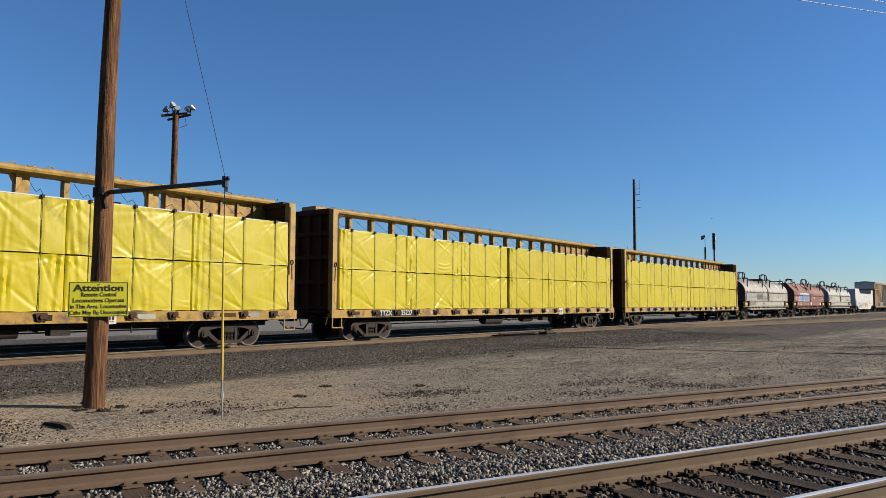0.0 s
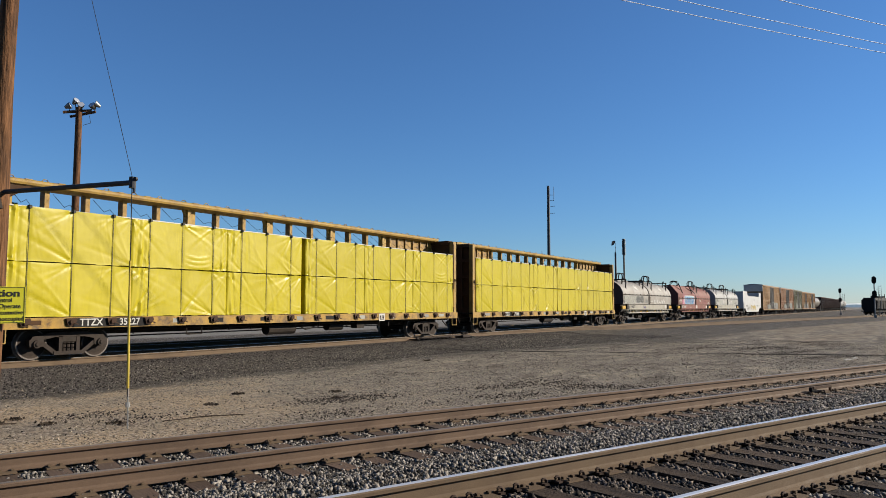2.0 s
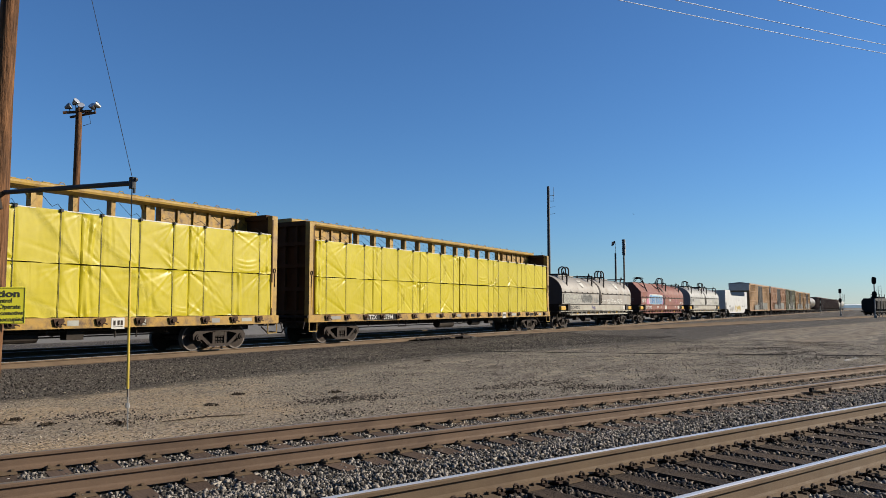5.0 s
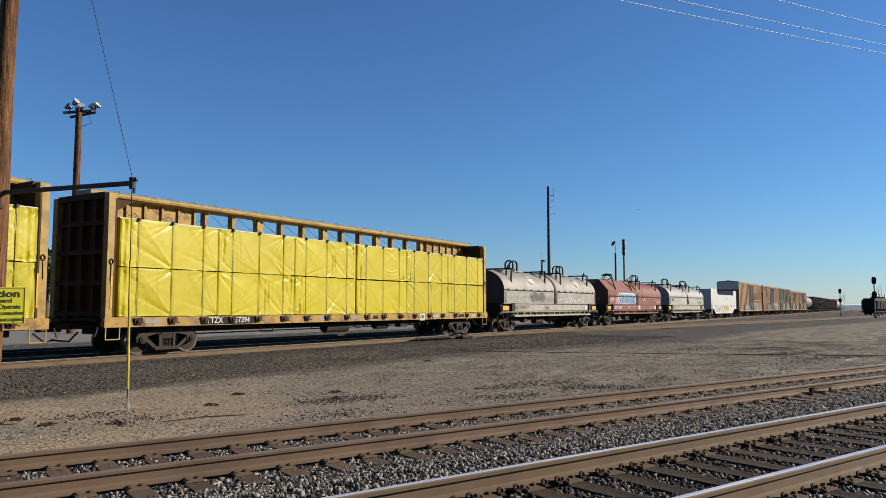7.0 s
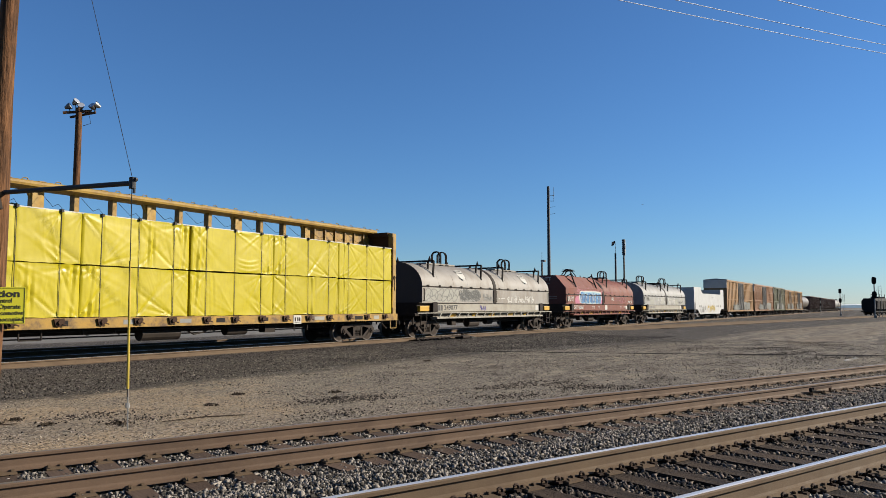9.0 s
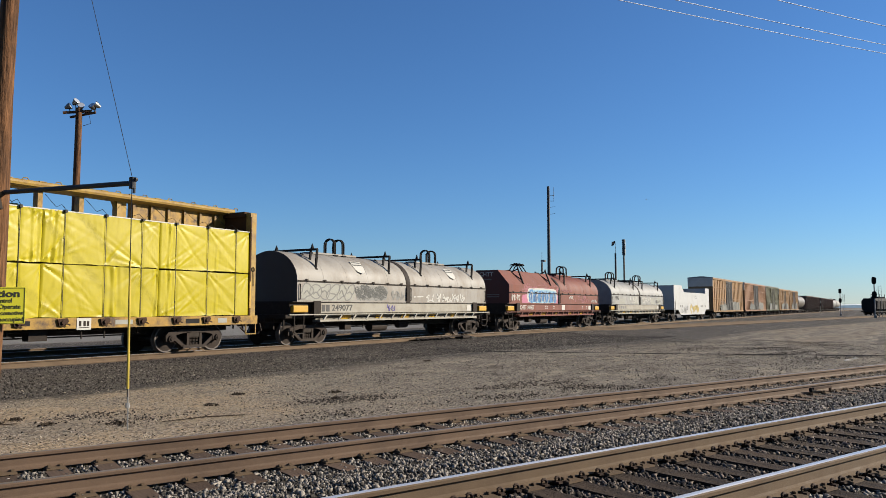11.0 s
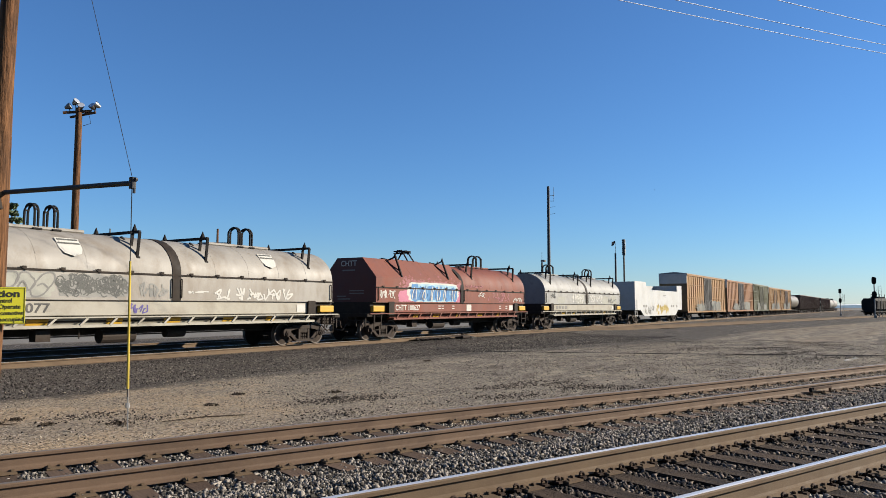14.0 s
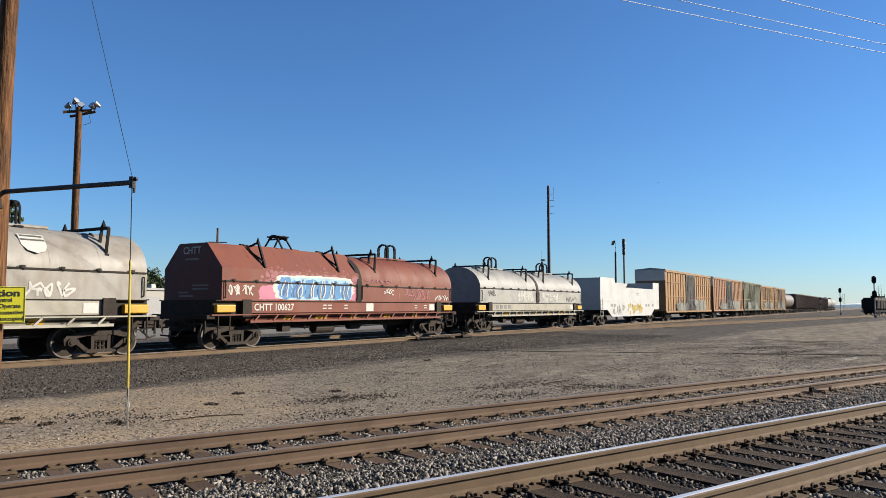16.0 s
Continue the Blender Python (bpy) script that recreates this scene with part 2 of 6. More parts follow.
# ---- mesh helpers ----
class Shape:
    """Vertices and faces of one mesh, filled piece by piece."""

    def __init__(self):
        self.v, self.f, self.mi, self.cur = [], [], [], 0

    def quad_mesh(self, verts, faces):
        k = len(self.v)
        self.v += [tuple(p) for p in verts]
        self.f += [tuple(i + k for i in f) for f in faces]
        self.mi += [self.cur] * len(faces)
        return self

    def box(self, x0, x1, y0, y1, z0, z1, c=0.0):
        """A box; c: chamfer of its edges along x."""
        if c:
            return self.prism([(y0 + c, z0), (y1 - c, z0), (y1, z0 + c), (y1, z1 - c), (y1 - c, z1), (y0 + c, z1), (y0, z1 - c), (y0, z0 + c)], x0, x1)
        return self.prism([(y0, z0), (y1, z0), (y1, z1), (y0, z1)], x0, x1)

    def prism(self, prof, x0, x1, m=None):
        """A profile in (y, z), counter-clockwise seen from +x, swept along x."""
        n = len(prof)
        vs = [(x0, y, z) for y, z in prof] + [(x1, y, z) for y, z in prof]
        if m is not None:
            vs = [m @ Vector(p) for p in vs]
        fs = [(i, (i + 1) % n, n + (i + 1) % n, n + i) for i in range(n)]
        fs = [tuple(reversed(f)) for f in fs]
        fs += [tuple(range(n - 1, -1, -1)), tuple(range(n, 2 * n))]
        fs = [tuple(reversed(f)) for f in fs]
        fs = [tuple(reversed(f)) for f in fs]
        return self.quad_mesh(vs, fs)

    def plate(self, prof, y0, y1):
        """A profile in (x, z) with thickness from y0 to y1."""
        n = len(prof)
        vs = [(x, y0, z) for x, z in prof] + [(x, y1, z) for x, z in prof]
        fs = [(i, (i + 1) % n, n + (i + 1) % n, n + i) for i in range(n)] + [tuple(range(n - 1, -1, -1)), tuple(range(n, 2 * n))]
        return self.quad_mesh(vs, fs)

    def bar(self, a, b, w, h=None, up=(0, 0, 1)):
        """A square bar from a to b."""
        a, b, h = Vector(a), Vector(b), h or w
        d = (b - a).normalized()
        s = d.cross(Vector(up))
        s = s.normalized() if s.length > 1e-4 else d.cross(Vector((1, 0, 0))).normalized()
        u = s.cross(d)
        vs = [p + s * i * w / 2 + u * j * h / 2 for p in (a, b) for i, j in ((-1, -1), (1, -1), (1, 1), (-1, 1))]
        return self.quad_mesh(vs, [(0, 1, 2, 3), (7, 6, 5, 4), (0, 4, 5, 1), (1, 5, 6, 2), (2, 6, 7, 3), (3, 7, 4, 0)])

    def tube(self, pts, r, seg=8, caps=True):
        """A round tube through points; r: one radius or one a point."""
        pts = [Vector(p) for p in pts]
        rs = r if isinstance(r, (list, tuple)) else [r] * len(pts)
        vs, fs = [], []
        for i, p in enumerate(pts):
            d = (pts[min(i + 1, len(pts) - 1)] - pts[max(i - 1, 0)]).normalized()
            ref = Vector((0, 0, 1)) if abs(d.z) < 0.9 else Vector((1, 0, 0))
            s = d.cross(ref).normalized()
            u = s.cross(d)
            vs += [p + (s * math.cos(k * 2 * math.pi / seg) + u * math.sin(k * 2 * math.pi / seg)) * rs[i] for k in range(seg)]
        for i in range(len(pts) - 1):
            fs += [(i * seg + k, i * seg + (k + 1) % seg, (i + 1) * seg + (k + 1) % seg, (i + 1) * seg + k) for k in range(seg)]
        if caps:
            fs += [tuple(range(seg - 1, -1, -1)), tuple((len(pts) - 1) * seg + k for k in range(seg))]
        return self.quad_mesh(vs, fs)

    def disc(self, c, r, w, seg=20, r2=None):
        """A wheel-like disc about the y axis, centre c."""
        return self.tube([(c[0], c[1] - w / 2, c[2]), (c[0], c[1] + w / 2, c[2])], [r, r if r2 is None else r2], seg)

    def mesh(self, name, mats, smooth=False, bevel=0.0):
        me = bpy.data.meshes.new(name)
        me.from_pydata(self.v, [], self.f)
        for m in (mats if isinstance(mats, (list, tuple)) else [mats]):
            me.materials.append(m)
        if any(self.mi):
            me.polygons.foreach_set("material_index", self.mi)
        bm = bmesh.new()
        bm.from_mesh(me)
        bmesh.ops.recalc_face_normals(bm, faces=bm.faces)
        if bevel:
            bmesh.ops.bevel(bm, geom=[e for e in bm.edges if len(e.link_faces) == 2 and e.calc_face_angle(0) > 0.6], offset=bevel, segments=1, affect="EDGES")
        bm.to_mesh(me)
        bm.free()
        if smooth:
            me.shade_smooth()
            me.set_sharp_from_angle(angle=radians(35))
        me.update()
        return me


def put(name, me, parent=None, m=None, label=""):
    """A mesh object, as a part where a parent is given."""
    ob = new(name, me)
    if parent is not None:
        ob.parent = parent
    if m is not None:
        ob.matrix_basis = m
    return tagged(ob, label) if label else ob


def part(name, shape, mats, parent=None, label="", smooth=False, bevel=0.0, m=None):
    return put(name, shape.mesh(name, mats, smooth, bevel), parent, m, label)


def empty(name, label, category, group="", m=None):
    e = new(name)
    e.empty_display_size = 0.3
    if m is not None:
        e.matrix_basis = m
    return tagged(e, label, category, group)


def text_mesh(text, size, mat, bold=0.0):
    """Letters in the x-z plane, facing -y, as a thin mesh, centred."""
    cu = bpy.data.curves.new("letters", "FONT")
    cu.body, cu.size, cu.align_x, cu.align_y, cu.extrude, cu.offset = text, size, "CENTER", "CENTER", 0.003, bold
    cu.resolution_u = 3
    ob = bpy.data.objects.new("letters", cu)
    scene.collection.objects.link(ob)
    dg = bpy.context.evaluated_depsgraph_get()
    me = bpy.data.meshes.new_from_object(ob.evaluated_get(dg))
    bpy.data.objects.remove(ob)
    me.transform(pose(0, 0, 0, 90))
    me.materials.clear()
    me.materials.append(mat)
    return me


rnd = random.Random(7)
# ---- ground ----
DIRA = radians(-21.7)                       # the two near tracks
DX, DY = math.cos(DIRA), math.sin(DIRA)
NX, NY = -DY, DX
YC = 20.50                                  # centre line of the train's track
Z_B, Z_A = 0.065, -0.165                    # rail tops of the two near tracks
W_B, W_A = (3.355, 4.855), (7.886, 9.386)   # rails, metres square to the tracks


def step(a, b, x):
    k = np.clip((x - a) / (b - a), 0, 1)
    return k * k * (3 - 2 * k)


def ground_z(x, y):
    w = NX * x + NY * y
    z = -0.30 + step(-1.5, 2.2, w) * 0.145
    z = z + step(5.9, 7.2, w) * -0.225 + step(9.55, 10.3, w) * 0.055
    far = step(11.0, 13.0, w)
    bed = step(16.6, 18.7, y) * (1 - step(22.4, 24.6, y)) * 0.14 * far
    return z + bed + 0.02 * np.sin(x * 0.9 + 1.3 * np.sin(y * 0.7)) * np.sin(y * 0.8 + 0.6) * step(9.8, 12, w)


def ground_material():
    m = bpy.data.materials.new("yard_ground")
    m.use_nodes = True
    n, l = m.node_tree.nodes, m.node_tree.links
    b = n["Principled BSDF"]
    b.inputs["Roughness"].default_value = 0.95
    b.inputs["Specular IOR Level"].default_value = 0.1
    pos = n.new("ShaderNodeNewGeometry").outputs["Position"]
    sep = n.new("ShaderNodeSeparateXYZ")
    l.new(pos, sep.inputs[0])

    def math_(op, a, b_=None, c=None):
        k = n.new("ShaderNodeMath")
        k.operation = op
        for i, v in enumerate((a, b_, c)):
            if v is None:
                continue
            if isinstance(v, (int, float)):
                k.inputs[i].default_value = v
            else:
                l.new(v, k.inputs[i])
        return k.outputs[0]

    def noise_(scale, detail=6, rough=0.6):
        t = n.new("ShaderNodeTexNoise")
        t.inputs["Scale"].default_value, t.inputs["Detail"].default_value, t.inputs["Roughness"].default_value = scale, detail, rough
        l.new(pos, t.inputs["Vector"])
        return t.outputs[0]

    def span(v, a, b_, lo=0.0, hi=1.0):
        r = n.new("ShaderNodeMapRange")
        for i, k in enumerate((a, b_, lo, hi)):
            r.inputs[i + 1].default_value = k
        l.new(v, r.inputs[0])
        return r.outputs[0]

    def mix(f, a, b_):
        k = n.new("ShaderNodeMix")
        k.data_type = "RGBA"
        l.new(f, k.inputs["Factor"])
        for s, v in (("A", a), ("B", b_)):
            if isinstance(v, tuple):
                k.inputs[s].default_value = (*v, 1)
            else:
                l.new(v, k.inputs[s])
        return k.outputs["Result"]

    x, y = sep.outputs[0], sep.outputs[1]
    big, mid, fine = noise_(0.22, 4), noise_(1.1, 6, 0.65), noise_(9, 6, 0.7)
    w = math_("MULTIPLY_ADD", x, NX, math_("MULTIPLY", y, NY))
    vor = n.new("ShaderNodeTexVoronoi")
    vor.inputs["Scale"].default_value = 30
    l.new(pos, vor.inputs["Vector"])
    bwc = n.new("ShaderNodeSeparateColor")
    l.new(vor.outputs["Color"], bwc.inputs[0])
    cell = bwc.outputs[0]
    vor2 = n.new("ShaderNodeTexVoronoi")
    vor2.inputs["Scale"].default_value = 34
    l.new(pos, vor2.inputs["Vector"])
    bw2 = n.new("ShaderNodeSeparateColor")
    l.new(vor2.outputs["Color"], bw2.inputs[0])
    cell2 = bw2.outputs[0]
    dirt = mix(span(mid, 0.35, 0.65), (0.284, 0.205, 0.121), (0.376, 0.277, 0.172))
    dirt = mix(span(big, 0.42, 0.60), dirt, (0.172, 0.140, 0.106))
    patch = noise_(3.2, 8, 0.75)
    dirt = mix(math_("MULTIPLY", span(patch, 0.56, 0.62), 0.7), dirt, (0.0528, 0.0422, 0.0348))
    dirt = mix(math_("MULTIPLY", span(cell2, 0.66, 0.74), 0.85), dirt, (0.0581, 0.0475, 0.038))
    dirt = mix(math_("MULTIPLY", span(cell2, 0.15, 0.08), 0.8), dirt, (0.317, 0.275, 0.222))
    # grey gravel further along the yard
    grey = mix(span(fine, 0.35, 0.7), (0.098, 0.085, 0.067), (0.234, 0.202, 0.160))
    grey = mix(math_("MULTIPLY", span(cell2, 0.58, 0.68), 0.8), grey, (0.037, 0.0317, 0.0275))
    grey = mix(math_("MULTIPLY", span(cell2, 0.16, 0.08), 0.75), grey, (0.264, 0.232, 0.19))
    k_grey = span(math_("ADD", math_("MULTIPLY_ADD", x, 0.07, math_("MULTIPLY", y, -0.015)), math_("MULTIPLY", mid, 1.1)), 0.70, 1.30)
    col = mix(k_grey, dirt, grey)
    pale = mix(span(mid, 0.3, 0.7), (0.102, 0.084, 0.064), (0.165, 0.136, 0.102))
    streak = n.new("ShaderNodeTexNoise")
    streak.inputs["Scale"].default_value, streak.inputs["Detail"].default_value = 1.0, 6
    smap = n.new("ShaderNodeMapping")
    smap.inputs["Scale"].default_value = (0.05, 0.35, 1)
    l.new(pos, smap.inputs[0])
    l.new(smap.outputs[0], streak.inputs["Vector"])
    clump = n.new("ShaderNodeTexNoise")
    clump.inputs["Scale"].default_value, clump.inputs["Detail"].default_value, clump.inputs["Roughness"].default_value = 1.0, 8, 0.72
    cmap = n.new("ShaderNodeMapping")
    cmap.inputs["Scale"].default_value = (0.55, 1.7, 1)
    l.new(pos, cmap.inputs[0])
    l.new(cmap.outputs[0], clump.inputs["Vector"])
    k_pale = math_("MULTIPLY", span(streak.outputs[0], 0.47, 0.58), span(x, 24, 40))
    col = mix(k_pale, col, pale)
    k_black = math_("MULTIPLY", span(streak.outputs[0], 0.46, 0.36), span(x, 24, 36))
    col = mix(math_("MULTIPLY", k_black, 0.8), col, (0.0422, 0.038, 0.0338))
    col = mix(math_("MULTIPLY", math_("MULTIPLY", span(clump.outputs[0], 0.53, 0.60), 0.7), span(x, 10, 18)), col, (0.05, 0.041, 0.033))
    col = mix(math_("MULTIPLY", math_("MULTIPLY", span(clump.outputs[0], 0.44, 0.38), 0.55), span(x, 10, 18)), col, (0.26, 0.22, 0.165))
    # dark ballast shoulder of the train's track, with the train's shadow painted in beyond
    dark = mix(cell, (0.0106, 0.0095, 0.009), (0.074, 0.065, 0.056))
    dark = mix(math_("MULTIPLY", span(clump.outputs[0], 0.50, 0.64), 0.45), dark, (0.115, 0.097, 0.077))
    dark = mix(math_("MULTIPLY", span(cell2, 0.06, 0.02), 0.8), dark, (0.317, 0.296, 0.275))
    yy = math_("ADD", math_("MULTIPLY_ADD", mid, 2.0, y), math_("MULTIPLY", x, 0.035))
    bend = math_("ADD", math_("MULTIPLY", math_("MAXIMUM", math_("SUBTRACT", x, 58.0), 0.0), 0.11), span(x, 24, 39, 0.0, 3.3))
    k_dark = math_("MULTIPLY", span(math_("ADD", yy, bend), 14.9, 15.6), span(yy, 37.5, 36.5))
    col = mix(k_dark, col, dark)
    # ballast of the near tracks, darkened to paint in shade between loose stones
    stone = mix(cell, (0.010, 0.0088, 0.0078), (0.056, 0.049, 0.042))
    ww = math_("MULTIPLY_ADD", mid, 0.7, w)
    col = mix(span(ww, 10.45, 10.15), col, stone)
    # road behind the train
    asphalt = mix(span(fine, 0.3, 0.7), (0.111, 0.106, 0.0972), (0.158, 0.15, 0.137))
    col = mix(math_("MULTIPLY", span(yy, 37, 37.6), span(yy, 70, 60)), col, asphalt)
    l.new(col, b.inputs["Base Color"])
    bp = n.new("ShaderNodeBump")
    bp.inputs["Strength"].default_value, bp.inputs["Distance"].default_value = 0.9, 0.03
    l.new(math_("ADD", math_("MULTIPLY", vor.outputs["Distance"], -0.45), math_("MULTIPLY", fine, 1.1)), bp.inputs["Height"])
    l.new(bp.outputs[0], b.inputs["Normal"])
    return m


def build_ground():
    ax = np.concatenate([[-4000, -1500, -600, -250, -120, -60, -30], np.arange(-12, 50, 0.35), np.arange(50, 130, 4), [140, 180, 250, 400, 700, 1500, 4000]])
    ay = np.concatenate([[-4000, -1500, -600, -200, -80, -40, -20, -10], np.arange(-6, 30, 0.3), [31, 33, 36, 40, 50, 70, 100, 150, 250, 400, 700, 1500, 4000]])
    X, Y = np.meshgrid(ax, ay, indexing="ij")
    Z = ground_z(X, Y)
    nx, ny = len(ax), len(ay)
    vs = np.stack([X, Y, Z], -1).reshape(-1, 3)
    i = np.arange(nx - 1)[:, None] * ny + np.arange(ny - 1)[None]
    fs = np.stack([i, i + ny, i + ny + 1, i + 1], -1).reshape(-1, 4)
    me = bpy.data.meshes.new("ground")
    me.from_pydata(vs.tolist(), [], fs.tolist())
    me.materials.append(ground_material())
    me.shade_smooth()
    tagged(new("ground", me), "dusty tan and grey gravel ground of a rail yard", "ground", kind="structure")


build_ground()


# ---- tracks ----
def rail_shape(x0, x1, z):
    """Flat-bottomed rail along x, top at z; second material on the running surface."""
    s = Shape()
    p = [(0.070, 0.0), (0.070, 0.012), (0.018, 0.028), (0.010, 0.05), (0.010, 0.125), (0.034, 0.138), (0.036, 0.165), (0.030, 0.176), (0.018, 0.180)]
    prof = [(y, h - 0.18 + z) for y, h in p] + [(-y, h - 0.18 + z) for y, h in reversed(p)]
    s.prism(prof, x0, x1)
    n = len(p)
    for k in (n - 2, n - 1, n):
        s.mi[k] = 1
    return s


TIES = []


def build_track(label, centre, z, x0, x1, tie_mat, top_mat, anchors, seed):
    """One near track: rails, ties, plates with spikes, along its own x; its origin on its centre line."""
    r = random.Random(seed)
    m = Matrix.Translation((NX * centre, NY * centre, 0)) @ pose(0, 0, 0, 0, 0, math.degrees(DIRA))
    e = empty("railway_track", label, "railway track", m=m)
    rails = []
    for side in (-0.75, 0.75):
        rails.append(part("rail", rail_shape(x0, x1, z), [RUST if anchors else RUST_DARK, top_mat], e, "rusty steel rail with worn head", m=pose(0, side, 0)))
    tie = Shape()
    tie.box(-0.115, 0.115, -1.30, 1.30, z - 0.36, z - 0.192, 0.012)
    tie_me = tie.mesh("tie", tie_mat)
    plate = Shape()
    plate.box(-0.095, 0.095, -0.18, 0.18, z - 0.192, z - 0.176)
    for sx, sy in ((-0.06, 0.085), (0.06, -0.085), (0.055, 0.15), (-0.055, -0.15), (-0.06, -0.085)):
        plate.box(sx - 0.010, sx + 0.010, sy - 0.010, sy + 0.010, z - 0.176, z - 0.166)
        plate.box(sx - 0.015, sx + 0.015, sy - 0.022 if sy > 0 else sy - 0.011, sy + 0.011 if sy > 0 else sy + 0.022, z - 0.166, z - 0.153)
    plate_me = plate.mesh("tie_plate", RUST)
    clip = Shape()
    clip.tube([(0.030 * math.cos(a), 0.0, z - 0.166 + 0.032 * math.sin(a)) for a in np.linspace(-0.6, 3.7, 8)], 0.013, 6)
    clip.box(-0.025, 0.025, -0.045, 0.045, z - 0.187, z - 0.170)
    clip_me = clip.mesh("rail_anchor", ANCHOR_RUST, True)
    x = x0 + 0.3
    while x < x1:
        TIES.append((x, centre))
        q = pose(x, r.uniform(-0.05, 0.05), r.uniform(-0.012, 0.004), 0, 0, r.uniform(-1.5, 1.5))
        t = put("tie", tie_me, e, q)
        for side in (-0.75, 0.75):
            put("tie_plate", plate_me, t, pose(0, side - q.translation.y, -q.translation.z))
            if anchors:
                for sx, sy in ((-0.16, -0.10), (0.16, -0.10), (-0.16, 0.10), (0.16, 0.10)):
                    put("rail_anchor", clip_me, t, pose(sx, side + sy - q.translation.y, -q.translation.z))
        x += r.uniform(0.47, 0.55)
    return e


build_track("rusty little-used track with weathered wooden sleepers in ballast", (W_A[0] + W_A[1]) / 2, Z_A, -10, 36, TIE_WOOD, RAILTOP_DULL, False, 3)
build_track("main track with polished rail heads on dark sleepers", (W_B[0] + W_B[1]) / 2, Z_B, -10, 36, TIE_DARK, RAILTOP, True, 4)


def build_far_track():
    e = empty("railway_track", "rusty rails of the train's track on dark ballast", "railway track", m=pose(0, YC, 0))
    for side in (-0.75, 0.75):
        part("rail", rail_shape(-100, 420, 0.0), [RUST, RAILTOP], e, m=pose(0, side, 0))
    s = Shape()
    x = -100
    while x < 420:
        s.box(x - 0.115, x + 0.115, -1.3, 1.3, -0.34, -0.185)
        x += 0.53
    tagged(part("sleeper_rest", s, TIE_WOOD, e), kind="stuff")


build_far_track()


def branch_y(x):
    """Centre line of the branch that leaves the train's track at the turnout."""
    k = np.maximum(0.0, x - 31.0)
    return YC - np.where(k < 18.5, 0.0042 * k * k, 0.0042 * 18.5 ** 2 + 0.1554 * (k - 18.5))


def build_branch_track():
    e = empty("railway_track", "rusty branch track curving off from the turnout", "railway track")
    xs = [33 + 3 * i for i in range(20)] + [100, 130, 160, 200]
    for side in (-0.75, 0.75):
        s = Shape()
        for a, b in zip(xs, xs[1:]):
            za, zb = (-0.10 * min(1, (q - 33) / 25) for q in (a, b))
            p, q = Vector((a, float(branch_y(a)) + side, za - 0.02)), Vector((b, float(branch_y(b)) + side, zb - 0.02))
            s.bar(p, q, 0.072, 0.04)
            s.bar(p - Vector((0, 0, 0.07)), q - Vector((0, 0, 0.07)), 0.022, 0.11)
            s.bar(p - Vector((0, 0, 0.15)), q - Vector((0, 0, 0.15)), 0.14, 0.05)
        part("rail", s, RUST, e, "rusty steel rail")
    s = Shape()
    for i in range(150):
        x = 40 + 0.55 * i
        y, z = float(branch_y(x)), -0.10 * min(1, (x - 33) / 25) - 0.30
        s.bar((x, y - 1.3, z), (x, y + 1.3, z), 0.22, 0.15)
    tagged(part("sleeper_rest", s, TIE_WOOD, e), kind="stuff")


build_branch_track()


def stones(name, count, place, size, mat, label, seed):
    """Many small angular stones as one mesh."""
    g = np.random.default_rng(seed)
    x, y, keep_z = place(g, count)
    n = len(x)
    base = np.array([(1.15, 0, 0), (-1.15, 0, 0), (0, 1, 0), (0, -1, 0), (0, 0, 0.85), (0, 0, -0.85)], float)
    tri = np.array([(0, 2, 4), (2, 1, 4), (1, 3, 4), (3, 0, 4), (2, 0, 5), (1, 2, 5), (3, 1, 5), (0, 3, 5)])
    v = base[None] * (1 + g.uniform(-0.35, 0.35, (n, 6, 3))) + g.uniform(-0.34, 0.34, (n, 6, 3))
    q = g.normal(size=(n, 4))
    q /= np.linalg.norm(q, axis=1, keepdims=True)
    a, b, c, d = q.T
    R = np.stack([1 - 2 * (c * c + d * d), 2 * (b * c - a * d), 2 * (b * d + a * c), 2 * (b * c + a * d), 1 - 2 * (b * b + d * d), 2 * (c * d - a * b),
                  2 * (b * d - a * c), 2 * (c * d + a * b), 1 - 2 * (b * b + c * c)], 1).reshape(n, 3, 3)
    s = size[0] + (size[1] - size[0]) * g.random(n) ** 2
    v = np.einsum("nij,nkj->nki", R, v) * s[:, None, None]
    v += np.stack([x, y, keep_z + s * 0.25], 1)[:, None]
    f = (tri[None] + 6 * np.arange(n)[:, None, None]).reshape(-1, 3)
    me = bpy.data.meshes.new(name)
    me.vertices.add(n * 6), me.loops.add(len(f) * 3), me.polygons.add(len(f))
    me.vertices.foreach_set("co", v.reshape(-1))
    me.loops.foreach_set("vertex_index", f.reshape(-1))
    me.polygons.foreach_set("loop_start", np.arange(0, len(f) * 3, 3))
    me.update()
    me.validate()
    me.materials.append(mat)
    tagged(new(name, me), label, name.replace("_", " "), kind="stuff")


DEBRIS = material("dark_debris_stone", (0.035, 0.029, 0.024), 0.9, vary=0.8, scale=8, fine=120, bump=0.3, islands=1.1)


def clear_of_rails(w):
    ok = np.ones_like(w, bool)
    for k in (*W_A, *W_B):
        ok &= np.abs(w - k) > 0.085
    return ok


def ballast_place(g, n):
    s = g.uniform(-2, 25, n)
    w = g.uniform(2.2, 10.2, n)
    ok = clear_of_rails(w)
    ok &= (w < W_B[0]) | (w > W_B[1])
    # most stones lie between the sleepers
    for tx, tw in TIES:
        ok &= ~((np.abs(s - tx) < 0.125) & (np.abs(w - tw) < 1.28) & (g.random(len(s)) < 0.88))
    s, w = s[ok], w[ok]
    x, y = DX * s + NX * w, DY * s + NY * w
    return x, y, ground_z(x, y)


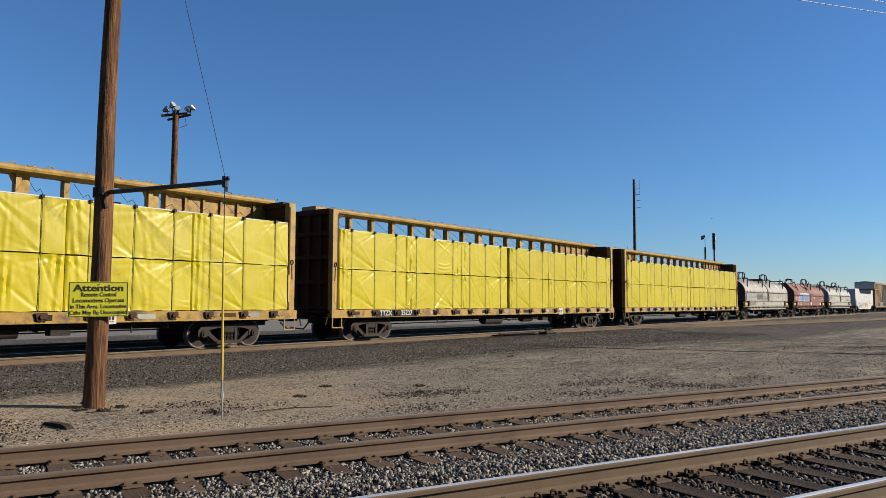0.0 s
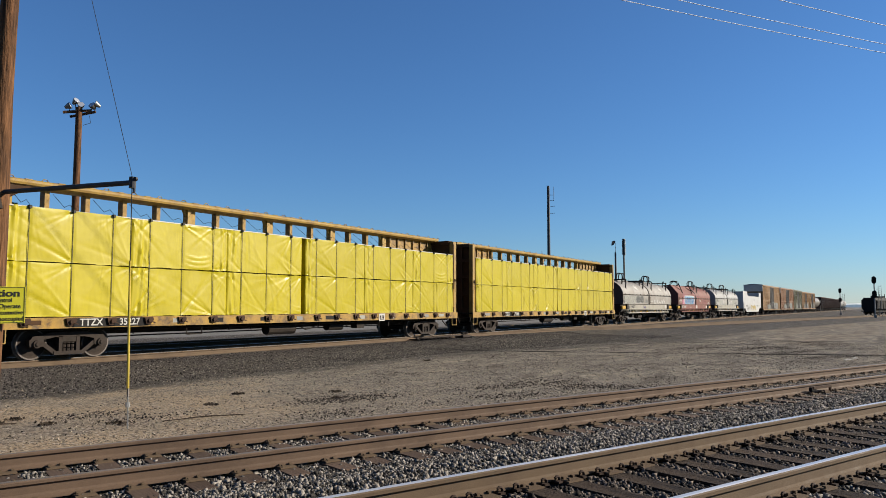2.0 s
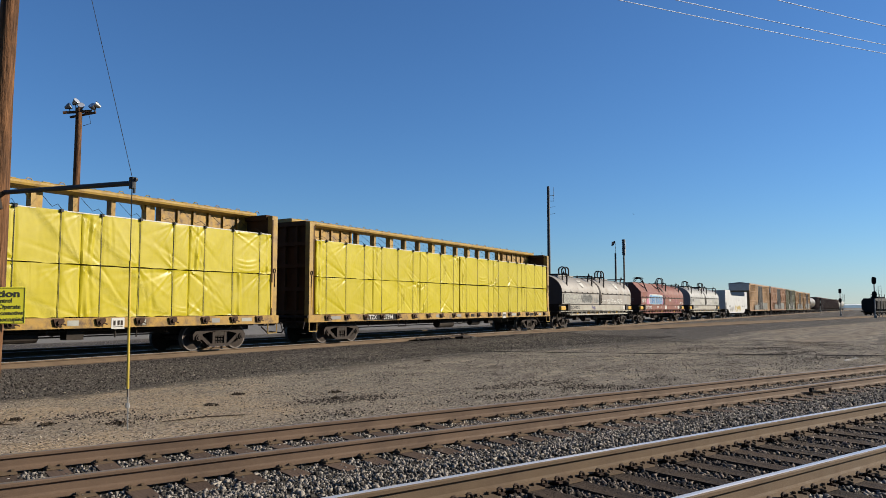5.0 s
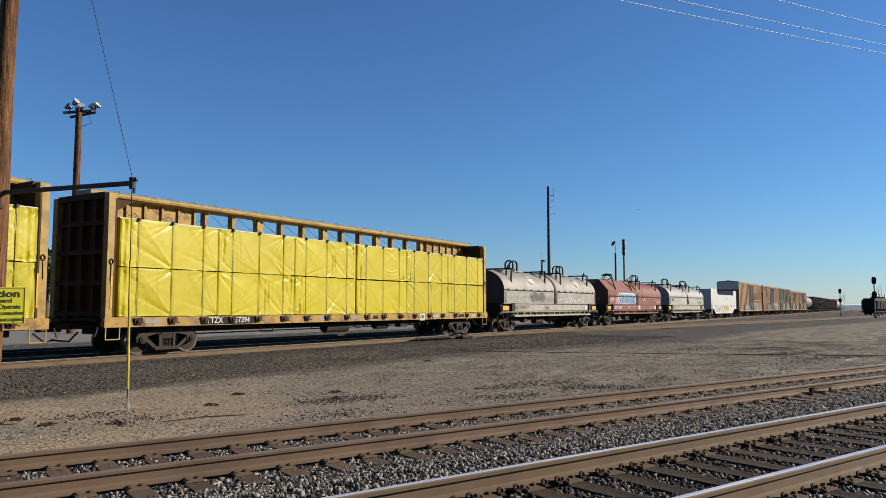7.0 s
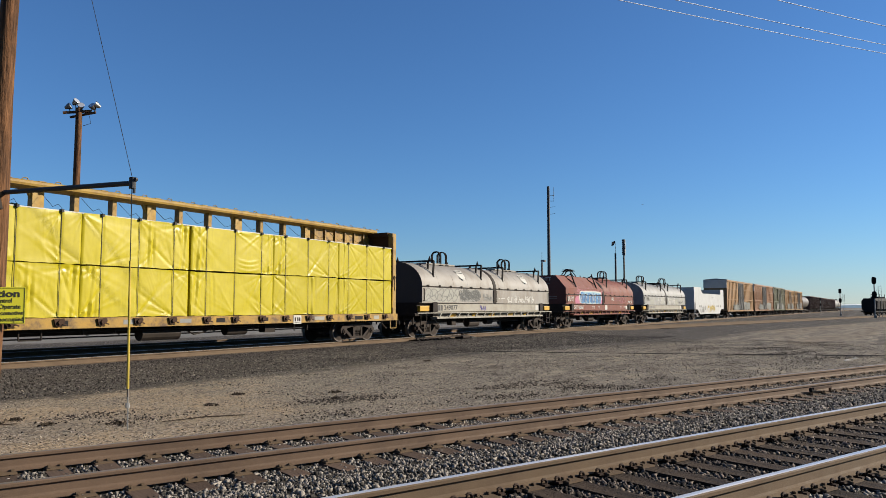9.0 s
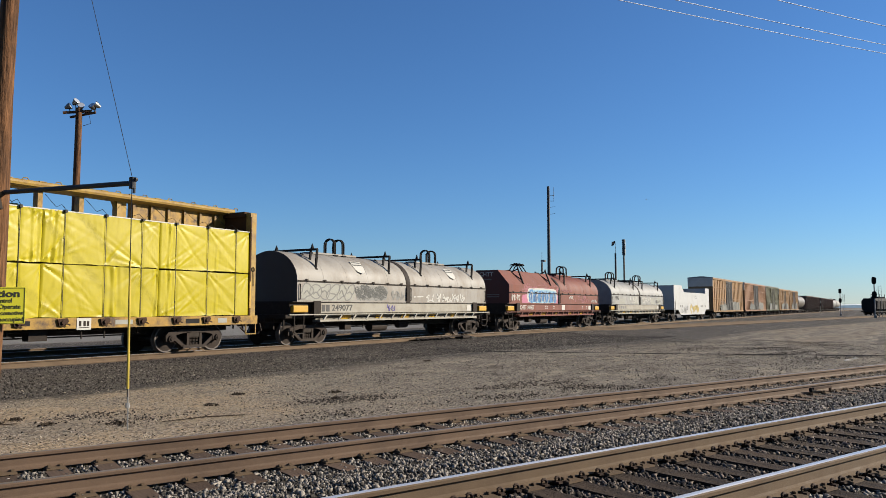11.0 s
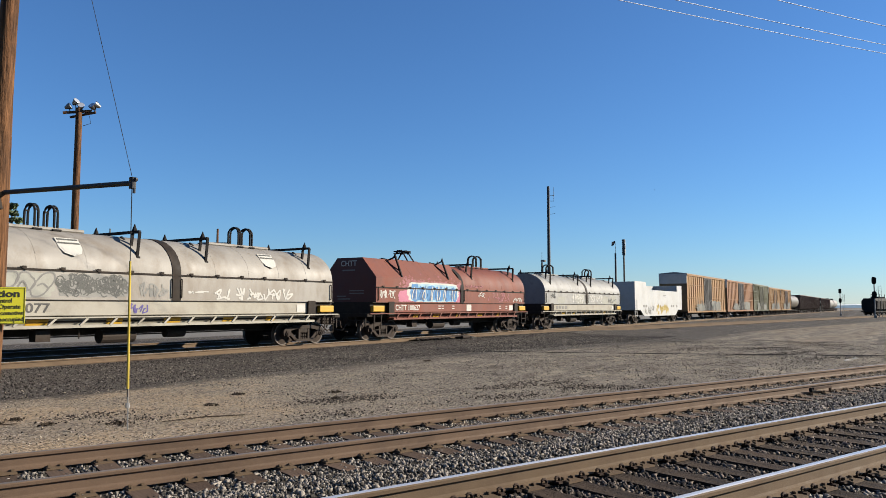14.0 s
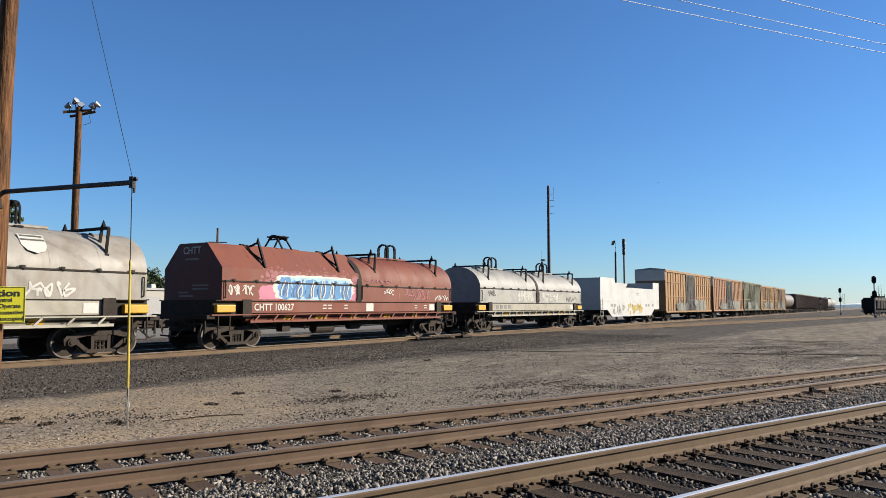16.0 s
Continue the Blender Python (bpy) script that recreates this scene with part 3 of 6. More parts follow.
def main_crib_place(g, n):
    """Grimy stones between the rails of the main track."""
    s = g.uniform(-2, 25, n)
    w = g.uniform(W_B[0], W_B[1], n)
    ok = clear_of_rails(w)
    for tx, tw in TIES:
        if W_B[0] < tw < W_B[1]:
            ok &= ~((np.abs(s - tx) < 0.125) & (g.random(len(s)) < 0.90))
    s, w = s[ok], w[ok]
    x, y = DX * s + NX * w, DY * s + NY * w
    return x, y, ground_z(x, y)


def gravel_place(g, n):
    s = g.uniform(-4, 26, n)
    w = 9.6 + 8.5 * g.random(n) ** 1.6
    x, y = DX * s + NX * w, DY * s + NY * w
    heap = np.sin(x * 2.1 + 2 * np.sin(y * 1.7)) * np.sin(y * 2.9 + 2 * np.sin(x * 1.3)) + 0.5 * np.sin(x * 5.3 + y * 4.1)
    ok = (y < 19.2) & ((heap > 0.25) | (g.random(n) < 0.22))
    x, y = x[ok], y[ok]
    return x, y, ground_z(x, y)


def debris_place(g, n):
    """Dark crushed stone strewn in drifts over the dirt."""
    k = g.integers(0, 30, n)
    cs, cw = g.uniform(-1, 16, 30), g.uniform(10.0, 13.2, 30)
    cs[0], cw[0] = 3.3, 12.2
    cs[16:], cw[16:] = g.uniform(24, 36, 14), g.uniform(11.0, 19.0, 14)
    s = cs[k] + g.normal(0, 0.45, n) * np.where(k < 16, 1, 2.2)
    w = cw[k] + g.normal(0, 0.28, n)
    ok = w > 9.75
    s, w = s[ok], w[ok]
    x, y = DX * s + NX * w, DY * s + NY * w
    return x, y, ground_z(x, y)


def far_gravel_place(g, n):
    """Coarser stones over the grey part of the yard, in patches."""
    x = g.uniform(11, 42, n)
    y = g.uniform(-3, 17.5, n)
    w = NX * x + NY * y
    heap = np.sin(x * 0.9 + 2 * np.sin(y * 0.8)) * np.sin(y * 1.7 + 2 * np.sin(x * 0.5)) + 0.5 * np.sin(x * 2.3 + y * 1.9)
    ok = (w > 10.0) & ((heap > 0.1) | (g.random(n) < 0.3))
    x, y = x[ok], y[ok]
    return x, y, ground_z(x, y)


def weedy_crib_place(g, n):
    """Tan grit between the rails of the rusty track."""
    s = g.uniform(6, 25, n)
    w = g.uniform(7.98, 9.29, n)
    x, y = DX * s + NX * w, DY * s + NY * w
    return x, y, ground_z(x, y) + 0.01


def shoulder_place(g, n):
    x = g.uniform(4, 45, n)
    y = 19.4 - (5.0 + np.clip(0.22 * (x - 24), 0, 3.0)) * g.random(n) ** 1.3
    ok = (y < branch_y(x) - 1.0) & (NX * x + NY * y > 10.5)
    x, y = x[ok], y[ok]
    return x, y, ground_z(x, y)


stones("track_ballast", 178000, ballast_place, (0.010, 0.030), STONE, "dark grey crushed stone ballast between the tracks", 1)
stones("main_track_ballast", 33000, main_crib_place, (0.010, 0.032), CRIB_STONE, "grimy dark brown ballast between the main rails", 11)
stones("loose_gravel", 24000, gravel_place, (0.004, 0.020), GRAVEL, "loose tan gravel on the dirt", 2)
stones("yard_gravel", 78000, far_gravel_place, (0.007, 0.024), YARD_STONE, "coarse grey gravel in patches over the yard", 9)
stones("track_grit", 9000, weedy_crib_place, (0.008, 0.020), GRAVEL, "tan grit between the rusty rails", 10)
stones("dark_debris", 7500, debris_place, (0.006, 0.024), DEBRIS, "dark crushed stone strewn over the dirt", 8)
stones("shoulder_ballast", 42000, shoulder_place, (0.010, 0.026), SHOULDER_STONE, "dark crushed stone along the train's track", 5)
# ---- train ----
SPEED = 4.24
R_WHEEL = 0.42


def bogie_meshes():
    d = {}
    # cast side frame with two windows
    top = Shape()
    top.plate([(-1.12, 0.50), (-1.02, 0.63), (-0.45, 0.73), (0.45, 0.73), (1.02, 0.63), (1.12, 0.50), (0.98, 0.49), (0.42, 0.60), (-0.42, 0.60), (-0.98, 0.49)], -0.08, 0.08)
    for k in (-1, 1):
        top.plate([(k * 0.98, 0.56), (k * 0.80, 0.56), (k * 0.26, 0.14), (k * 0.44, 0.14)], -0.07, 0.07)
        top.plate([(k * 0.30, 0.62), (k * 0.20, 0.62), (k * 0.20, 0.20), (k * 0.30, 0.20)], -0.08, 0.08)
        top.plate([(k * 1.12, 0.54), (k * 0.72, 0.54), (k * 0.74, 0.36), (k * 1.10, 0.36)], -0.09, 0.09)
        top.disc((k * 0.92, -0.10, 0.43), 0.105, 0.08, 12, 0.115)
        top.disc((k * 0.92, -0.15, 0.43), 0.055, 0.04, 10)
    top.box(-0.44, 0.44, -0.09, 0.09, 0.12, 0.22)
    for sx in (-0.12, 0.0, 0.12):
        for i in range(3):
            top.tube([(sx, 0, 0.22 + i * 0.1), (sx, 0, 0.29 + i * 0.1)], [0.052, 0.052], 8)
    d["side"] = top.mesh("side_frame", FRAME_GREY)
    bol = Shape()
    bol.box(-0.19, 0.19, -1.05, 1.05, 0.42, 0.66, 0.05)
    bol.tube([(0, 0, 0.6), (0, 0, 0.80)], 0.22, 14)
    for k in (-0.36, 0.36):
        bol.box(k - 0.05, k + 0.05, -0.8, 0.8, 0.34, 0.44)
    d["bolster"] = bol.mesh("bogie", GRIME)
    w = Shape()
    for k in (-1, 1):
        y = k * 0.755
        # tread, flange, dished web and hub
        w.cur = 0
        w.tube([(0, y + k * 0.07, 0), (0, y + k * 0.068, 0), (0, y - k * 0.055, 0), (0, y - k * 0.06, 0), (0, y - k * 0.085, 0)], [0.375, 0.415, 0.42, 0.445, 0.445], 28)
        w.mi[-2] = w.mi[-1] = w.cur = 1
        w.tube([(0, y + k * 0.075, 0), (0, y + k * 0.10, 0)], [0.15, 0.12], 16)
        w.tube([(0, y + k * 0.072, 0), (0, y + k * 0.078, 0)], [0.30, 0.24], 20)
    w.tube([(0, -1.0, 0), (0, 1.0, 0)], 0.075, 10)
    for a in range(4):
        for k in (-1, 1):
            w.box(0.19 * math.cos(a * 1.571 + 0.4) - 0.02, 0.19 * math.cos(a * 1.571 + 0.4) + 0.02, k * 0.83 - 0.008, k * 0.83 + 0.008,
                  0.19 * math.sin(a * 1.571 + 0.4) - 0.02, 0.19 * math.sin(a * 1.571 + 0.4) + 0.02)
    d["wheelset"] = w.mesh("wheelset", [WHEEL_STEEL, WHEEL_FACE], True)
    return d


BOGIE = bogie_meshes()
WAGONS = []      # (thing, place along the track at the start)
WHEELSETS = []


def add_bogies(wagon, offset, turning=True):
    for k in (-1, 1):
        b = put("bogie", BOGIE["bolster"], wagon, pose(k * offset, 0, 0), "grimy cast steel bogie")
        for y in (-1, 1):
            put("side_frame", BOGIE["side"], b, pose(0, y * 0.98, 0, 0, 0, 0 if y < 0 else 180))
        for x in (-0.92, 0.92):
            w = put("wheelset", BOGIE["wheelset"], b, pose(x, 0, R_WHEEL))
            if turning:
                WHEELSETS.append((w, x))


def add_couplers(wagon, end, mat=None):
    for k in (-1, 1):
        s = Shape()
        s.box(min(k * (end - 0.9), k * (end + 0.55)), max(k * (end - 0.9), k * (end + 0.55)), -0.09, 0.09, 0.78, 0.95)
        s.box(min(k * (end + 0.45), k * (end + 0.82)), max(k * (end + 0.45), k * (end + 0.82)), -0.17, 0.15, 0.72, 1.0, 0.04)
        s.tube([(k * (end + 0.1), -0.4, 0.7), (k * (end + 0.4), -0.45, 0.45), (k * (end + 0.8), -0.2, 0.5)], 0.03, 6)
        s.bar((k * (end + 0.12), -1.35, 0.85), (k * (end + 0.12), 0.1, 0.88), 0.035)
        s.bar((k * (end + 0.12), -1.35, 0.85), (k * (end + 0.2), -1.35, 0.6), 0.03)
        part("coupler", s, mat or FRAME_GREY, wagon, "dusty knuckle coupler with brake hose")


CB_LEN = 22.9
PACK_H = 1.408
PACK_W = 3.65


def wrap_pack_mesh(seed, w, h, d):
    """One wrapped pack of boards: a taut sheet with fans of creases that spring from straps and corners, swags and gathered folds."""
    g = np.random.default_rng(seed)
    nx, nz = 92, 32
    X, Z = np.meshgrid(np.linspace(-w / 2, w / 2, nx + 1), np.linspace(0, h, nz + 1))
    out = 0.008 * np.sin(X * 1.3 + g.uniform(0, 6)) * np.sin(Z * 2.1 + g.uniform(0, 6)) + 0.005 * np.sin(X * 3.1 + Z * 1.7 + g.uniform(0, 6))
    straps = (-w / 3, 0.0, w / 3)
    anchors = [(sx, z) for sx in (-w / 2, *straps, w / 2) for z in (0.02, h - 0.02)]
    for k in g.permutation(len(anchors))[:8]:
        ax, az = anchors[k]
        side = 1 if ax < -w / 2 + 0.1 else -1 if ax > w / 2 - 0.1 else g.choice((-1, 1))
        mid = g.uniform(0.25, 1.0)
        reach = g.uniform(0.3, 0.9)
        for q in range(int(g.integers(3, 7))):
            a = mid + g.uniform(-0.45, 0.45)
            ux, uz = side * math.cos(a), (1 if az < h / 2 else -1) * math.sin(a)
            r = (X - ax) * ux + (Z - az) * uz
            p = (X - ax) * uz - (Z - az) * ux + 0.06 * r * r * g.uniform(-1, 1)
            wide = 0.016 + 0.028 * np.clip(r, 0, 2)
            out += g.choice((-1, -1, 1)) * g.uniform(0.009, 0.024) * np.exp(-(p / wide) ** 2) * np.clip(r / 0.12, 0, 1) * np.exp(-np.clip(r, 0, 9) / reach)
    for k in range(int(g.integers(0, 2))):
        cx, half = g.choice(straps) + w / 6 * g.choice((-1, 1)), g.uniform(0.45, 0.9)
        for q in range(int(g.integers(2, 5))):
            zc = 0.08 + 0.13 * q + g.uniform(-0.03, 0.03)
            p = Z - zc - 0.35 * (X - cx) ** 2
            out += 0.014 * np.exp(-(p / 0.028) ** 2) * np.exp(-((X - cx) / half) ** 4)
    for k in range(int(g.integers(1, 3))):
        cx = g.choice((-1, 1)) * (w / 2 - g.uniform(0.08, 0.3)) if k == 0 else g.choice(straps) + g.uniform(0.1, 0.4)
        top = g.uniform(0.2, 1.0) if k else 0.7
        out += top * 0.040 * np.sin((X - cx) * g.uniform(22, 34) + g.uniform(-3, 3) * Z) * np.exp(-((X - cx - 0.1 * np.sin(Z * 2)) / g.uniform(0.10, 0.2)) ** 2) * (0.3 + 0.7 * np.sin(Z * 2.2 + g.uniform(0, 3)) ** 2)
    for sx in straps:
        out -= 0.014 * np.exp(-((X - sx) / 0.035) ** 2)
    ends, rims = np.minimum(X + w / 2, w / 2 - X), np.minimum(Z, h - Z)
    out = np.clip(out, -0.05, 0.036) * np.clip(ends / 0.05, 0.3, 1) * np.clip(rims / 0.05, 0.5, 1) - 0.025 * np.clip(1 - ends / 0.04, 0, 1) ** 2
    out = np.where(np.min([np.abs(X - sx) for sx in straps], 0) < 0.05, np.minimum(out, -0.004), out)
    ripple = np.array([noise.noise(Vector((x * 3.0, seed * 2.7, 1))) for x in X[0]])
    Z = Z + np.clip(1 - Z / 0.09, 0, 1) * (0.030 * np.clip(ripple, -1, 0.2))[None] + np.clip((Z - h + 0.09) / 0.09, 0, 1) * (0.014 * ripple[::-1])[None]
    s = Shape()
    s.quad_mesh(np.stack([X, -out, Z], -1).reshape(-1, 3).tolist(),
                [(j * (nx + 1) + i, j * (nx + 1) + i + 1, (j + 1) * (nx + 1) + i + 1, (j + 1) * (nx + 1) + i) for j in range(nz) for i in range(nx)])
    b0 = len(s.v)
    s.quad_mesh([(-w / 2, d, 0), (w / 2, d, 0), (w / 2, d, h), (-w / 2, d, h)], [(3, 2, 1, 0)])
    row = lambda j: [j * (nx + 1) + i for i in range(nx + 1)]
    colm = lambda i: [j * (nx + 1) + i for j in range(nz + 1)]
    s.f += [tuple(reversed(row(0))) + (b0, b0 + 1), tuple(row(nz)) + (b0 + 2, b0 + 3), tuple(colm(0)) + (b0 + 3, b0), tuple(reversed(colm(nx))) + (b0 + 1, b0 + 2)]
    s.mi += [0, 0, 0, 0]
    return s.mesh("lumber_pack", WRAP, True)


PACKS = [wrap_pack_mesh(k + 3, PACK_W - 0.012, PACK_H + (-0.010, 0.004, 0.012)[k % 3], 1.10) for k in range(9)]


def centerbeam_meshes():
    d = {}
    h = CB_LEN / 2
    # underframe
    s = Shape()
    s.box(-h + 0.5, h - 0.5, -0.35, 0.35, 0.62, 1.0)
    s.box(-h, h, -1.38, 1.38, 1.02, 1.10)
    for i in range(16):
        x = -h + 1.2 + i * (CB_LEN - 2.4) / 15
        s.box(x - 0.06, x + 0.06, -1.36, 1.36, 0.86, 1.02)
    d["underframe"] = (s.mesh("underframe", GRIME), "")
    s = Shape()
    s.prism([(-1.40, 0.84), (-1.30, 0.84), (-1.30, 0.87), (-1.37, 0.87), (-1.37, 1.10), (-1.30, 1.10), (-1.30, 1.13), (-1.40, 1.13)], -h + 0.05, h - 0.05)
    d["sill"] = (s.mesh("side_sill", CB_YELLOW), "worn yellow side sill")
    # top chord, with small lugs
    s = Shape()
    s.prism([(-0.36, 4.74), (-0.15, 4.68), (0.15, 4.68), (0.36, 4.74), (0.38, 4.80), (0.38, 4.86), (0.34, 4.89), (-0.34, 4.89), (-0.38, 4.86), (-0.38, 4.80)], -h + 0.15, h - 0.22)
    for i in range(24):
        x = -h + 0.6 + i * (CB_LEN - 1.2) / 23
        s.box(x - 0.10, x + 0.10, -0.36, -0.26, 4.885, 4.905)
        s.tube([(x + 0.38, -0.30, 4.885), (x + 0.43, -0.30, 4.95), (x + 0.53, -0.30, 4.95), (x + 0.58, -0.30, 4.885)], 0.014, 5)
    d["chord"] = (s.mesh("top_chord", CB_PALE), "faded yellow top beam")
    # posts of the centre beam
    s = Shape()
    s.box(-0.07, 0.07, -0.12, 0.12, 1.1, 4.72, 0.02)
    d["post"] = (s.mesh("post", CB_YELLOW), "rusty yellow post")
    s.box(0.07, 0.30, -0.05, 0.05, 1.1, 4.72)
    s.plate([(-0.07, 4.72), (-0.22, 4.72), (-0.07, 4.42)], -0.05, 0.05)
    d["gusset_post"] = (s.mesh("post", CB_PALE), "")
    s = Shape()
    s.box(0.3, 4.2, -0.07, 0.07, 1.1, 4.72)
    d["panel"] = (s.mesh("end_panel", CB_YELLOW), "rusty yellow steel panel of the centre beam")
    s = Shape()
    s.box(-0.04, 0.04, -0.14, 0.14, 1.1, 4.72)
    d["stiffener"] = (s.mesh("stiffener", CB_YELLOW), "")
    # bulkhead, outside facing -x
    s = Shape()
    s.box(0.10, 0.16, -1.17, 1.17, 1.0, 4.70)
    # gusset towards the top beam
    s.plate([(0.16, 4.70), (1.5, 4.70), (0.16, 3.9)], -0.34, -0.30)
    d["bulkhead"] = (s.mesh("bulkhead", CB_RUST_SHADE, bevel=0.006), "ribbed rusty brown steel bulkhead with shade in its colour")
    s = Shape()
    s.box(-0.08, 0.19, -0.11, 0.11, 0.86, 4.70, 0.015)
    r2 = Shape()
    r2.box(-0.04, 0.10, -1.16, 1.16, 0.0, 0.14, 0.01)
    d["cross_rib"] = (r2.mesh("cross_rib", CB_RUST_SHADE), "")
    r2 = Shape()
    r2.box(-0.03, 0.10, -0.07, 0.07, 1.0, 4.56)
    d["upright_rib"] = (r2.mesh("upright_rib", CB_RUST_SHADE), "")
    d["corner_post"] = (s.mesh("corner_post", CB_PALE), "pale yellow corner post")
    s = Shape()
    s.box(0.135, 0.187, -0.116, -0.112, 0.95, 4.55)
    d["rust_edge"] = (s.mesh("rust_edge", CB_RUST_SHADE), "")
    s = Shape()
    s.tube([(0.05 + 0.055 * math.cos(a), -0.125, 2.72 + 0.075 * math.sin(a)) for a in np.linspace(0, 2 * math.pi, 13)], 0.017, 6)
    s.bar((0.05, -0.118, 2.62), (0.03, -0.118, 2.15), 0.03, 0.012)
    d["shackle"] = (s.mesh("shackle", WINCH_RUST, True), "")
    s = Shape()
    s.box(-0.07, 0.27, -1.15, 1.15, 4.56, 4.74, 0.02)
    d["header"] = (s.mesh("header_beam", CB_RUST_SHADE), "")
    s = Shape()
    s.box(-0.07, -0.02, -1.392, -1.30, 1.4, 2.3)
    d["reflector"] = (s.mesh("orange_panel", SAFETY), "")
    # winch with strap
    s = Shape()
    s.plate([(-0.15, 1.10), (0.13, 1.12), (0.16, 1.03), (0.04, 0.90), (-0.10, 0.92)], -1.46, -1.40)
    s.disc((0.0, -1.48, 1.01), 0.06, 0.06, 10)
    s.bar((0.02, -1.49, 1.0), (0.18, -1.49, 0.94), 0.03)
    d["winch"] = (s.mesh("winch", WINCH_RUST), "rusty brown winch")
    s = Shape()
    s.box(-0.0075, 0.0075, -1.374, -1.366, 1.10, 4.02)
    s.box(-0.035, 0.035, -1.42, -1.30, 3.97, 4.05)
    s.tube([(0, -1.38, 4.05), (0.05, -1.1, 4.22), (0.1, -0.75, 4.18), (0.12, -0.14, 4.6)], 0.007, 5)
    d["strap"] = (s.mesh("strap", STRAP), "dark tie-down strap")
    # brake gear below
    s = Shape()
    s.tube([(-1.4, -0.85, 0.60), (0.0, -0.85, 0.60)], 0.20, 12)
    s.tube([(2.0, -0.8, 0.62), (2.9, -0.8, 0.62)], 0.16, 12)
    s.box(3.6, 4.1, -1.1, -0.8, 0.52, 0.82)
    s.bar((-8, -0.6, 0.55), (8, -0.6, 0.6), 0.04)
    for x in (-5.2, -4.6, 5.0, 5.7):
        s.bar((x, -1.2, 0.86), (x, -1.2, 0.55), 0.03)
    s.bar((-5.2, -1.2, 0.55), (-4.6, -1.2, 0.55), 0.03)
    s.tube([(-10.5, -1.05, 0.80), (-4.0, -1.05, 0.74), (4.0, -1.05, 0.76), (10.5, -1.05, 0.80)], 0.022, 6)
    for x in (-7.2, -3.4, -2.4, 1.2, 3.0, 6.8):
        s.bar((x, -1.1, 0.86), (x + 0.05, -1.1, 0.66), 0.04)
        s.bar((x, -1.0, 0.70), (x + 0.45, -0.7, 0.62), 0.03)
    s.tube([(0.2, -1.0, 0.70), (0.5, -1.05, 0.55), (0.9, -1.0, 0.60), (1.3, -0.95, 0.72)], 0.025, 6)
    d["brake"] = (s.mesh("brake_gear", GRIME), "")
    s = Shape()
    s.bar((-0.22, -1.37, 0.5), (0.22, -1.37, 0.5), 0.03)
    for x in (-0.22, 0.22):
        s.bar((x, -1.37, 0.5), (x, -1.37, 0.88), 0.03)
    d["step"] = (s.mesh("step_iron", CB_PALE), "")
    return d


CB = centerbeam_meshes()


